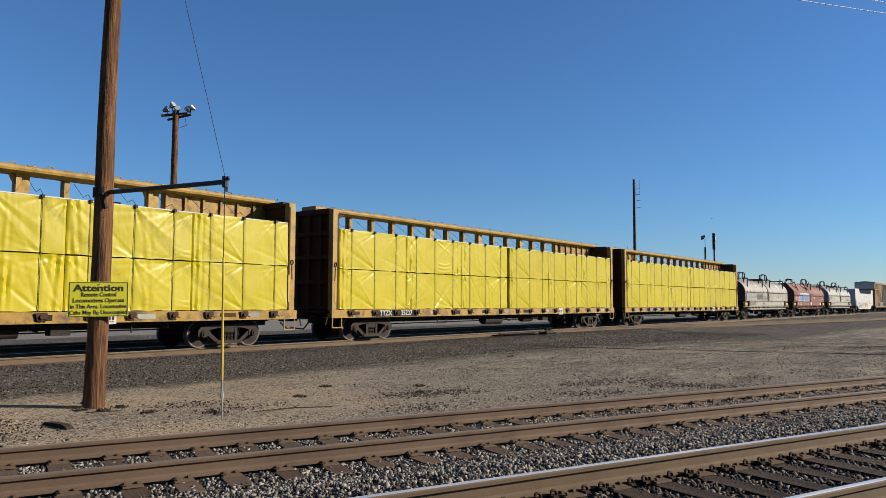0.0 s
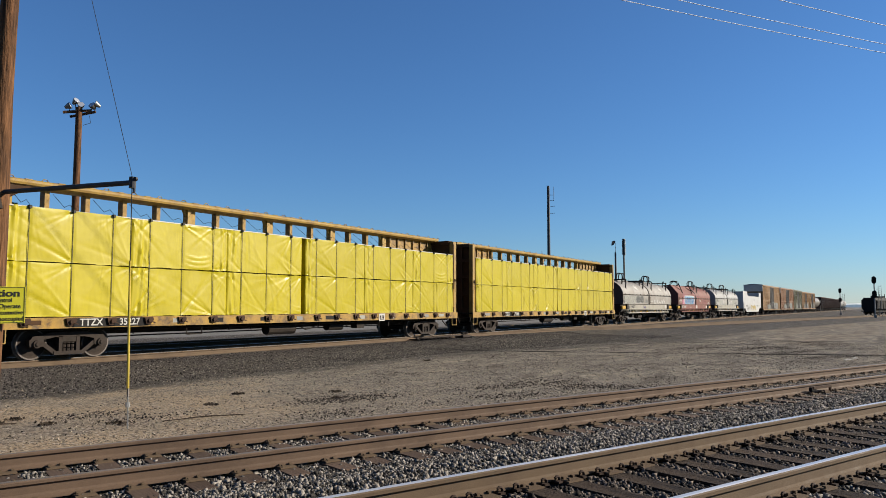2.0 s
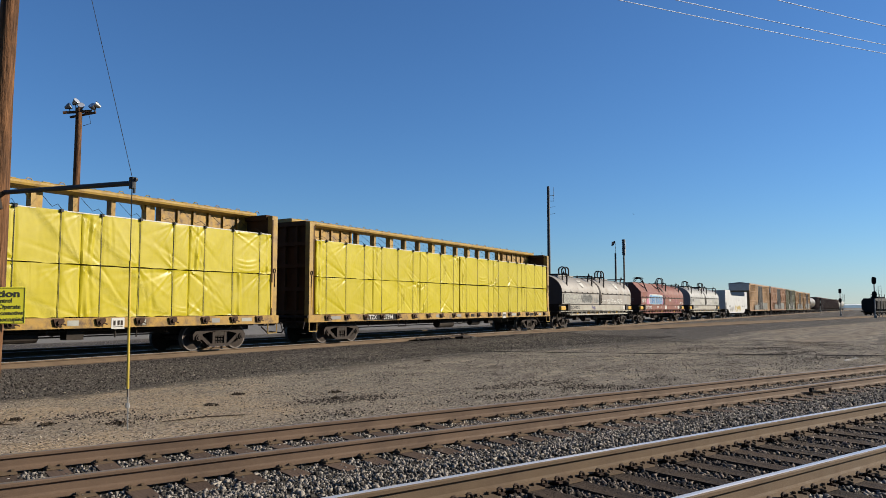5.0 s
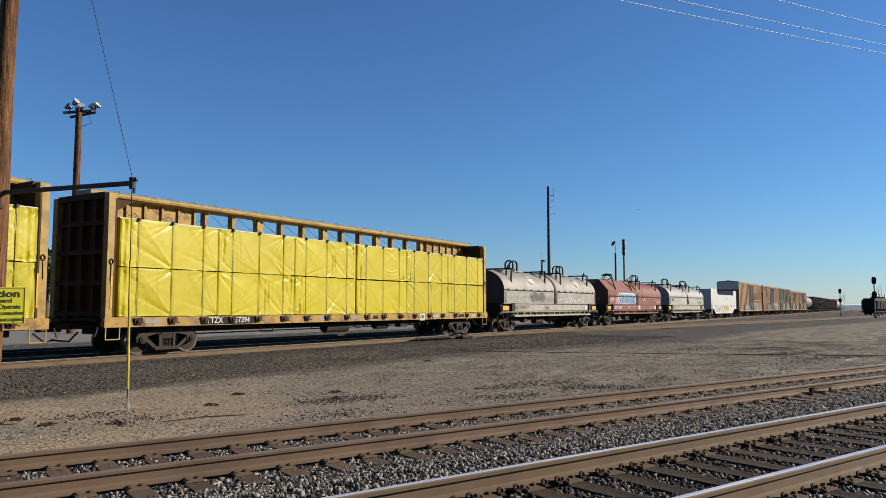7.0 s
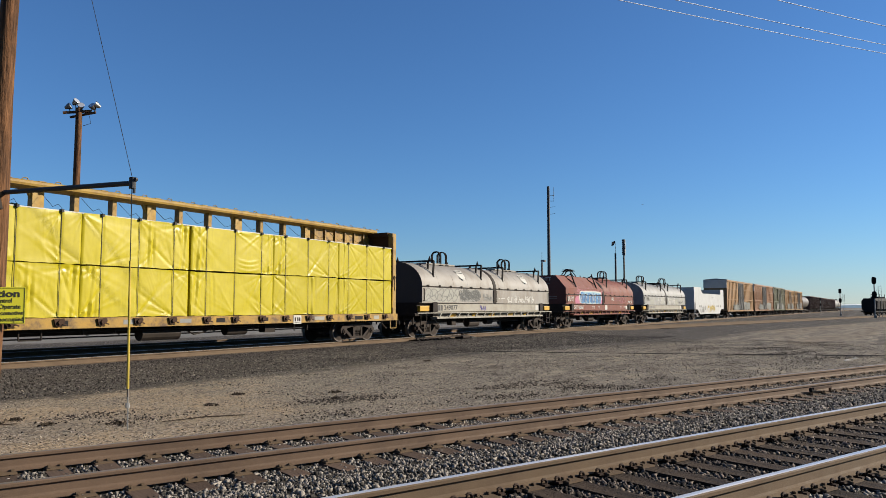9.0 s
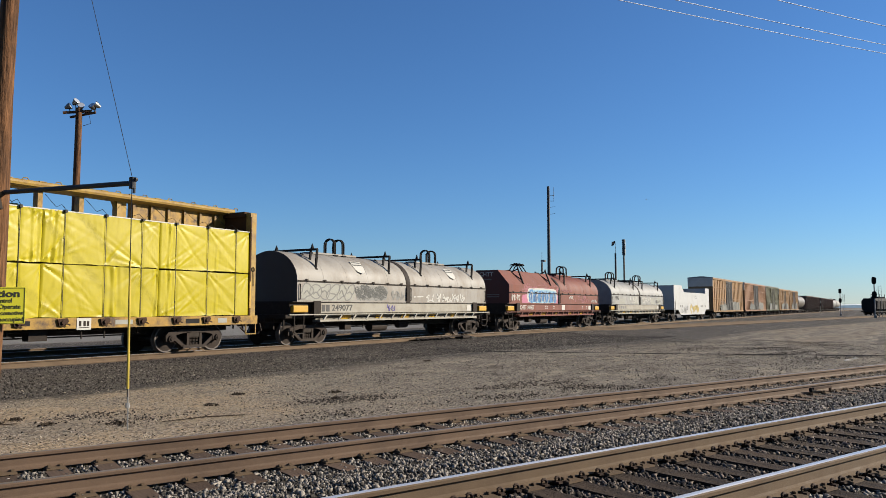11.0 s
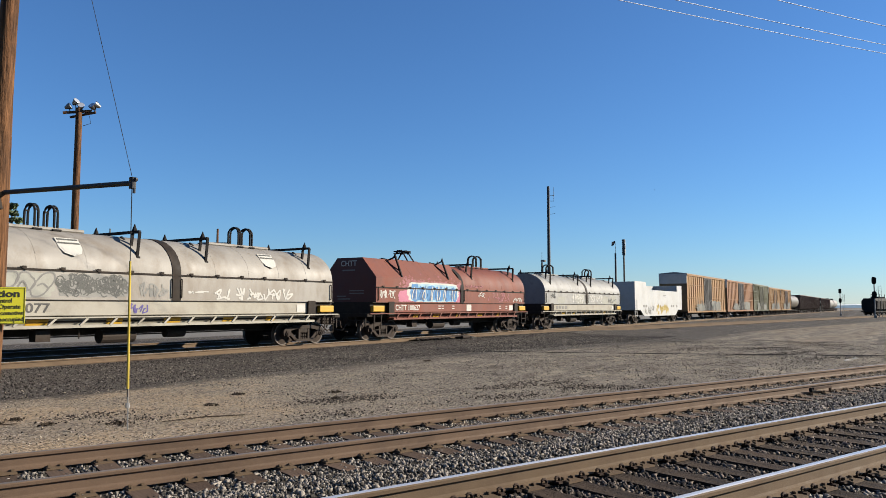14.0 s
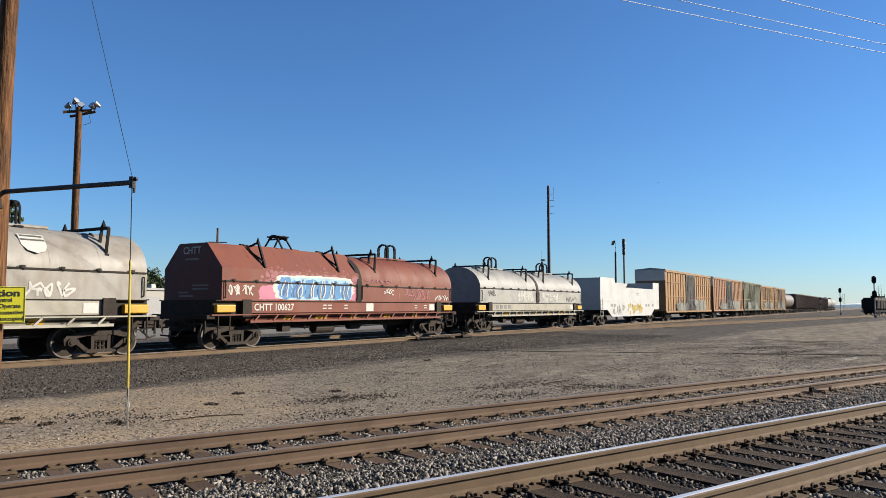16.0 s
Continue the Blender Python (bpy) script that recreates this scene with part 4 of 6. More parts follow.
def centerbeam(place, marks, seed, left_panel=True, gap=0.20):
    """A centre-beam flat wagon loaded with two tiers of wrapped lumber on each side."""
    r = random.Random(seed)
    e = empty("lumber_wagon", "yellow centre-beam flat wagon loaded with yellow-wrapped lumber", "freight wagon", "wagons of the train")
    h = CB_LEN / 2
    for key, name in (("underframe", "underframe"), ("chord", "top_chord"), ("brake", "brake_gear")):
        put(name, CB[key][0], e, None, CB[key][1])
    for i in range(12):
        put("post", CB["gusset_post" if i % 3 == 2 else "post"][0], e, pose(-6.78 + 1.233 * i, 0, 0))
    for turn in (0, 180):
        if turn == 0 and not left_panel:
            for i in range(3):
                put("post", CB["post" if i else "gusset_post"][0], e, pose(-10.48 + 1.233 * i, 0, 0))
            put("side_sill", CB["sill"][0], e, pose(0, 0, 0, 0, 0, turn), CB["sill"][1])
            continue
        pn = put("end_panel", CB["panel"][0], e, pose(-h if turn == 0 else h, 0, 0, 0, 0, turn), CB["panel"][1])
        for i in range(6):
            put("stiffener", CB["stiffener"][0], pn, pose(0.9 + i * 0.65, 0, 0))
        put("side_sill", CB["sill"][0], e, pose(0, 0, 0, 0, 0, turn), CB["sill"][1])
    for k, turn in ((-1, 0), (1, 180)):
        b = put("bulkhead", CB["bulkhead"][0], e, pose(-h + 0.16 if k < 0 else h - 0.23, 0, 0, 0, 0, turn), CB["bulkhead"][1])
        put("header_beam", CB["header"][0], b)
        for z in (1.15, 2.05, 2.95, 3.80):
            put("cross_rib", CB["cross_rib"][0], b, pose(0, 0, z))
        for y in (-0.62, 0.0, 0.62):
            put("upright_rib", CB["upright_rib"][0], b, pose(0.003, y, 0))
        for y in (-1.27, 1.27):
            cp = put("corner_post", CB["corner_post"][0], b, pose(0, y, 0), CB["corner_post"][1])
            put("rust_edge", CB["rust_edge"][0], cp, pose(0, 0, 0, 0, 0, 0) if y < 0 else Matrix.Scale(-1, 4, (0, 1, 0)))
            put("shackle", CB["shackle"][0], cp, pose(0, 0, 0) if y < 0 else Matrix.Scale(-1, 4, (0, 1, 0)), "dark steel shackle ring")
        put("orange_panel", CB["reflector"][0], b, pose(0.12, 0, 0) if k < 0 else pose(0.12, 0, 0, 0, 0, 180))
    for k in (-1, 1):
        put("step_iron", CB["step"][0], e, pose(k * (h - 0.33), 0, 0))
    for side in (0, 180):
        k = 1 if side == 0 else -1
        for tier in range(2):
            for half in (-1, 1):
                picks = r.sample(PACKS, 3)
                for i in range(3):
                    x = 0.02 + half * (gap / 2 + PACK_W * (i + 0.5))
                    put("lumber_pack", picks[i], e, Matrix.Translation((k * x, k * (-1.36 + r.uniform(-0.004, 0.004)), 1.15 + tier * 1.45)) @ pose(0, 0, 0, 0, 0, side),
                        "lumber pack wrapped in creased yellow plastic")
    for half in (-1, 1):
        for i in range(9):
            x = 0.02 + half * (gap / 2 + PACK_W / 6 + i * PACK_W / 3)
            put("strap", CB["strap"][0], e, pose(x + r.uniform(-0.02, 0.02), 0, 0, 0, r.uniform(-0.2, 0.2), 0), CB["strap"][1])
            put("winch", CB["winch"][0], e, pose(x + r.uniform(-0.05, 0.05), 0, 0))
    s = Shape()
    s.box(-h + 0.45, h - 0.45, -1.36, -0.3, 3.99, 4.03, 0.01)
    s.box(-h + 0.45, h - 0.45, 0.3, 1.36, 3.99, 4.03, 0.01)
    part("load_top_sheet", s, WRAP_EDGE, e, "white edge of the lumber wrap")
    if marks:
        s = Shape()
        s.box(marks[2] - 0.55, marks[2] + 1.85, -1.404, -1.401, 0.86, 1.11)
        part("mark_panel", s, BLACK, e)
        for txt, px in ((marks[0], marks[2]), (marks[1], marks[2] + 1.2)):
            put("reporting_mark", text_mesh(txt, 0.27, LETTER, 0.004), e, pose(px, -1.408, 0.985), "white stencilled wagon letters")
    for x in [-10.2, -5.6, -4.3, -2.2, -0.6, 1.4, 3.3, 5.9, 8.4, 9.6]:
        if marks and marks[2] - 0.8 < x < marks[2] + 2.0:
            continue
        s = Shape()
        x += r.uniform(-0.3, 0.3)
        s.box(x, x + r.uniform(0.25, 0.6), -1.4035, -1.4005, 0.90 + r.uniform(0, 0.04), 1.06)
        part("worn_patch", s, r.choice((GREY_FADED, CB_RUST_SHADE, PALE_FADED, BLACK)), e)
    s = Shape()
    s.box(h - 6.72, h - 6.30, -1.412, -1.403, 0.80, 1.12)
    p = part("notice_plate", s, LETTER, e, "white framed notice plate")
    s = Shape()
    for x in (h - 6.66, h - 6.53, h - 6.43):
        s.box(x, x + 0.07, -1.416, -1.4125, 0.90, 1.04)
    s.box(h - 6.66, h - 6.36, -1.416, -1.4125, 0.85, 0.87)
    part("notice_bars", s, GRIME, p)
    add_bogies(e, 9.0)
    add_couplers(e, h, FRAME_GREY)
    WAGONS.append((e, place))
    return e


centerbeam(5.15, None, 11)
centerbeam(29.55, ("TTZX", "35227", -8.6), 12, False)
centerbeam(53.95, ("TTZX", "57394", -7.45), 13, True, 0.07)


def arch(kind, grow=0.0):
    """Cover profile (y, z) from the near lower edge over the top."""
    hw, z0, z1, z2 = 1.45 + grow, 1.62, 2.40, 3.58 + grow
    if kind == "round":
        top = [(-hw * math.cos(a) , z1 + (z2 - z1) * math.sin(a)) for a in np.linspace(0, math.pi, 19)]
    else:
        top = [(-hw, 2.72), (-0.70, z2), (0.70, z2), (hw, 2.72)]
    return [(-hw, z0)] + top + [(hw, z0)]


def hood(kind, x0, x1, mat, end_mat):
    s = Shape()
    prof = arch(kind)
    s.prism(prof, x0, x1)
    s.mi[-2] = s.mi[-1] = 1
    return s


def scribble(r, x0, x1, z0, z1, y, n, width):
    """Hand-sprayed glyphs on a flat side: bent strokes as thin ribbons."""
    s = Shape()
    step_x = (x1 - x0) / n
    for k in range(n):
        gx, lean = x0 + step_x * k, r.uniform(-0.15, 0.25) * step_x
        for _ in range(r.choice((1, 2, 2))):
            knots = [(gx + step_x * r.uniform(-0.15, 1.15), r.choice((0.0, 0.5, 1.0)) * 0.8 + r.uniform(0, 0.2)) for _ in range(r.choice((3, 4, 4)))]
            pts = []
            for i in range(len(knots) - 1):
                p0, p1, p2, p3 = knots[max(i - 1, 0)], knots[i], knots[i + 1], knots[min(i + 2, len(knots) - 1)]
                for t in (0.0, 0.25, 0.5, 0.75):
                    pts.append(tuple(0.5 * (2 * b + (c - a) * t + (2 * a - 5 * b + 4 * c - d) * t * t + (3 * b - a - 3 * c + d) * t ** 3) for a, b, c, d in zip(p0, p1, p2, p3)))
            pts.append(knots[-1])
            q = [(px + lean * pz, z0 + (z1 - z0) * max(0, min(1, pz))) for px, pz in pts]
            for i in range(len(q) - 1):
                (ax, az), (bx, bz) = q[i], q[i + 1]
                l = math.hypot(bx - ax, bz - az)
                if l < 1e-4:
                    continue
                ux, uz = (bx - ax) / l, (bz - az) / l
                px, pz, e = -uz * width / 2, ux * width / 2, width * 0.25
                d = y - 0.0004 * ((i + 5 * k) % 13)
                s.plate([(ax - ux * e + px, az - uz * e + pz), (ax - ux * e - px, az - uz * e - pz), (bx + ux * e - px, bz + uz * e - pz), (bx + ux * e + px, bz + uz * e + pz)], d - 0.0015, d)
    return s


def spray(s, pts, width, y, k=0):
    """One sprayed stroke through points (x, z) on a flat side at y."""
    for i in range(len(pts) - 1):
        (ax, az), (bx, bz) = pts[i], pts[i + 1]
        l = math.hypot(bx - ax, bz - az)
        if l < 1e-4:
            continue
        ux, uz = (bx - ax) / l, (bz - az) / l
        px, pz, e = -uz * width / 2, ux * width / 2, width * 0.3
        d = y - 0.0003 * ((i + 5 * k) % 13)
        s.plate([(ax - ux * e + px, az - uz * e + pz), (ax - ux * e - px, az - uz * e - pz), (bx + ux * e - px, bz + uz * e - pz), (bx + ux * e + px, bz + uz * e + pz)], d - 0.0012, d)


def rounded(pts, n=5):
    """A smooth path through points."""
    out = []
    for i in range(len(pts) - 1):
        p = [pts[max(i - 1, 0)], pts[i], pts[i + 1], pts[min(i + 2, len(pts) - 1)]]
        for q in range(n):
            t = q / n
            out.append(tuple(0.5 * (2 * b + (c - a) * t + (2 * a - 5 * b + 4 * c - d) * t * t + (3 * b - a - 3 * c + d) * t ** 3) for a, b, c, d in zip(*p)))
    return out + [pts[-1]]


def bubble_outlines(r, x0, x1, z0, z1, y, n, width):
    """Swollen interlocking outlines, one a glyph, each with a bent inner line."""
    s = Shape()
    w = (x1 - x0) / n
    for k in range(n):
        cx, cz, rx, rz = x0 + w * (k + 0.5), (z0 + z1) / 2, w * r.uniform(0.5, 0.68), (z1 - z0) / 2 * r.uniform(0.86, 1.0)
        ring = []
        lobes, ph = r.choice((2, 3, 3)), r.uniform(0, 6)
        for i in range(13):
            a = 2 * math.pi * i / 12
            q = 1 + 0.22 * math.sin(lobes * a + ph)
            ring.append((cx + rx * q * math.cos(a) + 0.12 * math.sin(a), min(z1, max(z0, cz + rz * q * math.sin(a)))))
        ring[-1] = ring[0]
        spray(s, rounded(ring, 3), width, y, k)
        spray(s, rounded([(cx - rx * 0.5, cz + rz * r.uniform(-0.5, 0.5)), (cx, cz + rz * r.uniform(-0.3, 0.5)), (cx + rx * 0.5, cz - rz * r.uniform(0, 0.6))], 4), width, y - 0.004, k)
    return s


def curl_cluster(r, x0, x1, z0, z1, y, n, width):
    """A dense tangle of small sprayed curls in two round masses."""
    s = Shape()
    for k in range(n):
        m = (x0 + (x1 - x0) * (0.27 if k % 2 else 0.74), (z0 + z1) / 2)
        a, q = r.uniform(0, 6.28), math.sqrt(r.random())
        cx, cz, rad = m[0] + (x1 - x0) * 0.24 * q * math.cos(a), m[1] + (z1 - z0) * 0.36 * q * math.sin(a), r.uniform(0.05, 0.12)
        a0 = r.uniform(0, 6.28)
        spray(s, [(cx + rad * math.cos(a0 + b), min(z1, max(z0, cz + rad * math.sin(a0 + b)))) for b in np.linspace(0, r.uniform(3.5, 6.0), 8)], width, y - 0.0003 * (k % 7), k)
    return s


def bracket(kind):
    """Stacking bracket across the top of a cover, with a locating cone on each end."""
    s = Shape()
    if kind == "wide":
        s.bar((0, -1.30, 3.66), (0, 1.0, 3.66), 0.085)
        for y, f in ((-1.30, 2.90), (-0.98, 3.20), (1.0, 3.2)):
            s.bar((0, y, 3.66), (-0.05, y * 0.985, f), 0.075)
        s.bar((-0.05, -1.28, 2.95), (-0.06, -0.50, 3.53), 0.07)
        s.box(-0.10, 0.02, -1.33, -1.23, 2.86, 2.92)
        for y in (-1.05, 0.85):
            s.tube([(0, y, 3.69), (0, y, 3.90)], [0.085, 0.012], 8)
    else:
        s.bar((0, -1.40, 2.78), (0, -1.02, 3.74), 0.075)
        s.bar((0, -1.02, 3.70), (-0.15, -0.66, 3.52), 0.065)
        s.bar((-0.15, -0.66, 3.58), (-0.45, -0.55, 3.62), 0.055)
        s.bar((-0.05, -1.30, 3.05), (-0.45, -0.60, 3.62), 0.055)
        s.tube([(0, -1.02, 3.72), (0, -1.02, 3.88)], [0.06, 0.012], 8)
    return s.mesh("stacking_bracket", BLACK)


def loops():
    """One bent band of the lifting gear, from two pipes and a web."""
    s = Shape()
    for x in (-0.05, 0.05):
        s.tube([(x, -0.26, 3.50)] + [(x, -0.26 * math.cos(a), 4.06 + 0.23 * math.sin(a)) for a in np.linspace(0, math.pi, 9)] + [(x, 0.26, 3.50)], 0.035, 8)
    for a in np.linspace(0.3, math.pi - 0.3, 5):
        s.bar((-0.06, -0.26 * math.cos(a), 4.06 + 0.23 * math.sin(a)), (0.06, -0.26 * math.cos(a), 4.06 + 0.23 * math.sin(a)), 0.09, 0.03)
    s.box(-0.12, 0.12, -0.36, 0.36, 3.55, 3.61, 0.02)
    return s.mesh("lifting_loop", BLACK)


def a_frame():
    s = Shape()
    for x in (-0.22, 0.22):
        for y in (-0.55, 0.55):
            s.bar((x * 1.2, y, 3.54), (x, y * 0.35, 4.05), 0.05)
        s.tube([(x, -0.2, 4.0), (x, -0.1, 4.12), (x, 0.1, 4.12), (x, 0.2, 4.0)], 0.06, 8)
    s.bar((-0.3, -0.2, 4.05), (0.3, -0.2, 4.05), 0.06)
    s.box(-0.26, 0.26, -0.34, 0.34, 4.08, 4.13, 0.02)
    s.bar((0, -0.5, 4.02), (0, 0.5, 4.02), 0.05)
    return s.mesh("lifting_frame", BLACK)


BR_WIDE, BR_V, LOOPS, AFRAME = bracket("wide"), bracket("v"), loops(), a_frame()


def coil_wagon(place, paint, sill_paint, end_paint, kinds, label, seed, number):
    r = random.Random(seed)
    e = empty("coil_wagon", label, "freight wagon", "wagons of the train")
    h = 7.55
    for i, (kind, x0, x1) in enumerate(zip(kinds, (-h + 0.24, 0.05), (-0.05, h - 0.14))):
        c = part("cover", hood(kind, x0, x1, paint, end_paint), [paint, end_paint if i == 0 else paint], e, "weathered steel coil cover", smooth=True)
        # lip, latches and grab irons along the side
        s = Shape()
        zl = 2.40 if paint is not RED_PAINT else 2.27
        for y in (-1.462, 1.462):
            s.bar((x0 + 0.02, y, zl), (x1 - 0.02, y, zl), 0.03, 0.05)
        n = 7
        for k in range(n):
            x = x0 + 0.5 + k * (x1 - x0 - 1.0) / (n - 1)
            s.box(x - 0.05, x + 0.05, -1.50, -1.45, zl, zl + 0.08)
            s.bar((x - 0.12, -1.49, zl + 0.06), (x + 0.06, -1.49, zl - 0.02), 0.025)
        part("side_lip", s, GRIME, c)
        for x in (x0 + 0.12, x1 - 0.12):
            s = Shape()
            for a, b in (((x, -1.5, 1.72), (x, -1.5, 2.28)), ((x, -1.5, 2.28), (x, -1.44, 2.28)), ((x, -1.5, 1.72), (x, -1.44, 1.72))):
                s.bar(a, b, 0.03)
            part("grab_iron", s, GRIME, c)
        for x in np.linspace(x0 + 1.5, x1 - 1.5, 4):
            s = Shape()
            s.prism(arch(kind, 0.004)[1:-1], x - 0.012, x + 0.012)
            part("weld_seam", s, paint, c)
        s = Shape()
        xm = (x0 + x1) / 2
        s.box(xm - 1.5, xm + 1.3, -0.30, 0.30, 3.56, 3.66, 0.03)
        part("ridge_hatch", s, paint, c, "low hatch along the crown")
        if kind == "round":
            for x in (x0 + 1.25, x1 - 1.2):
                put("stacking_bracket", BR_WIDE, c, pose(x, 0, 0), "black steel stacking bracket")
            for dx in (-0.10, 0.46):
                put("lifting_loop", LOOPS, c, pose((x0 + x1) / 2 + dx, 0, 0), "black bent pipe lifting loop")
        else:
            for x in (x0 + 2.0, x1 - 1.2):
                put("stacking_bracket", BR_V, c, pose(x, 0, 0), "black steel stacking bracket")
            put("lifting_frame", AFRAME, c, pose((x0 + x1) / 2 + 0.40, 0, 0), "black braced lifting frame")
    # joint between the covers
    s = Shape()
    s.prism(arch(kinds[1], 0.02), -0.16, 0.16)
    part("cover_joint", s, GRIME if kinds[0] == "round" else BLACK, e, smooth=True)
    # body: side sill, ledge, walkway
    s = Shape()
    s.box(-h + 1.6, h - 1.3, -1.40, 1.40, 1.18, 1.60, 0.02)
    part("side_sill", s, sill_paint, e, "painted side sill")
    s = Shape()
    s.box(-h, h, -1.30, 1.30, 1.0, 1.62)
    s.box(-h - 0.35, h + 0.35, -0.4, 0.4, 0.62, 1.0)
    s.box(-h + 0.02, h - 0.02, -1.44, 1.44, 1.60, 1.635)
    part("underframe", s, GRIME, e)
    s = Shape()
    for y in (-1, 1):
        y0, y1 = sorted((y * 1.40, y * 1.50))
        s.box(-h - 0.2, h + 0.2, y0, y1, 1.12, 1.16)
        y0, y1 = sorted((y * 1.10, y * 1.49))
        s.box(-h + 1.5, h - 1.2, y0, y1, 0.86, 0.94)
        for k in range(14):
            x = -h + 1.8 + k * (2 * h - 3.4) / 13
            s.bar((x + 0.12, y * 1.47, 1.12), (x - 0.10, y * 1.47, 0.92), 0.06)
    part("walkway", s, sill_paint, e, "running board with slanted brackets")
    s = Shape()
    s.prism([(-1.33, 1.12), (-1.24, 0.93), (-1.22, 0.93), (-1.31, 1.12)], -h + 1.5, h - 1.2)
    part("skirt", s, sill_paint, e, "painted sloping skirt below the running board")
    for k in range(5):
        s = Shape()
        x = -4.4 + 2.1 * k + r.uniform(-0.2, 0.2)
        s.prism([(-1.338, 1.10), (-1.262, 0.94), (-1.258, 0.94), (-1.334, 1.10)], x, x + r.uniform(0.35, 0.7))
        part("reflector", s, SAFETY, e, "worn yellow reflective strip")
    for k in (-1, 1):
        s = Shape()
        x0, x1 = sorted((k * (h - 0.05), k * (h - 0.85)))
        s.box(x0, x1, -1.46, -1.30, 1.22, 1.48, 0.02)
        part("corner_block", s, SAFETY, e, "safety yellow corner block", bevel=0.01)
        s = Shape()
        x0, x1 = sorted((k * (h - 1.15), k * (h - 1.55)))
        s.box(x0, x1, -1.49, -1.2, 1.05, 1.66, 0.03)
        part("stake_post", s, GRIME, e)
        s = Shape()
        for z in (0.45, 0.75):
            s.bar((k * (h - 0.1), -1.46, z), (k * (h - 0.6), -1.46, z), 0.035)
        for x in (k * (h - 0.1), k * (h - 0.6)):
            s.bar((x, -1.46, 0.45), (x, -1.46, 1.14), 0.035)
        part("step_iron", s, GRIME, e)
        s = Shape()
        x0, x1 = sorted((k * (h + 0.02), k * (h + 0.35)))
        s.box(x0, x1, -1.45, 1.45, 1.0, 1.14, 0.02)
        for y in (-1.3, -0.8, 0.8, 1.3):
            s.bar((k * (h + 0.3), y, 1.1), (k * (h + 0.3), y, 0.6), 0.05)
        part("end_platform", s, GRIME, e)
    # brake gear
    s = Shape()
    s.tube([(-2.2, -0.9, 0.58), (-1.1, -0.9, 0.58)], 0.20, 12)
    s.tube([(0.2, -0.7, 0.62), (0.9, -0.7, 0.62)], 0.15, 12)
    s.box(-4.2, -3.8, -1.2, -0.9, 0.5, 0.8)
    s.bar((-6, -0.6, 0.6), (6, -0.6, 0.6), 0.04)
    s.bar((-3.0, -1.2, 0.86), (-3.0, -1.2, 0.55), 0.03)
    part("brake_gear", s, FRAME_GREY, e)
    s = Shape()
    s.box(h - 2.1, h - 1.65, -1.412, -1.405, 1.24, 1.52)
    part("notice_plate", s, LETTER, e)
    if number:
        me = text_mesh(number, 0.34, LETTER if paint is RED_PAINT else LETTER_DARK, 0.006)
        xs = [v.co.x for v in me.vertices]
        me.transform(Matrix.Diagonal(((1.98 if paint is RED_PAINT else 1.30) / (max(xs) - min(xs)), 1, 1, 1)))
        tagged(put("reporting_mark", me, e, pose(-4.82 if paint is RED_PAINT else -4.62, -1.405, 1.385), "stencilled wagon letters and number"), kind="stuff")
    add_bogies(e, 6.25)
    add_couplers(e, h + 0.35)
    WAGONS.append((e, place))
    return e


coil_a = coil_wagon(74.6, COIL_GREY, COIL_CREAM, COIL_END_SHADE, ("round", "round"), "weathered grey coil wagon with two rounded covers", 21, "249077")
# the red wagon's end gets a darker oxide, its shade painted in
coil_b = coil_wagon(92.2, RED_PAINT, RED_PAINT, material("shaded_oxide_end", (0.06, 0.017, 0.013), 0.7), ("flat", "round"), "oxide red coil wagon with graffiti on its covers", 22, "CHTT 100627")
coil_c = coil_wagon(109.95, COIL_LIGHT, COIL_CREAM, COIL_LIGHT, ("round", "round"), "light grey coil wagon with two rounded covers", 23, None)


def blob(r, x0, x1, z0, z1, y, n=26, rough=0.12, low=1.655):
    """A ragged patch of sprayed paint on a flat side."""
    s = Shape()
    cx, cz = (x0 + x1) / 2, (z0 + z1) / 2
    prof = []
    for i in range(n):
        a = 2 * math.pi * i / n
        k = 1 + r.uniform(-rough, rough)
        c, d = math.cos(a), math.sin(a)
        q = 1 / max(abs(c), abs(d)) ** 0.75
        prof.append((cx + (x1 - x0) / 2 * c * q * k, max(low, cz + (z1 - z0) / 2 * d * q * k)))
    s.plate(prof, y - 0.002, y)
    return s


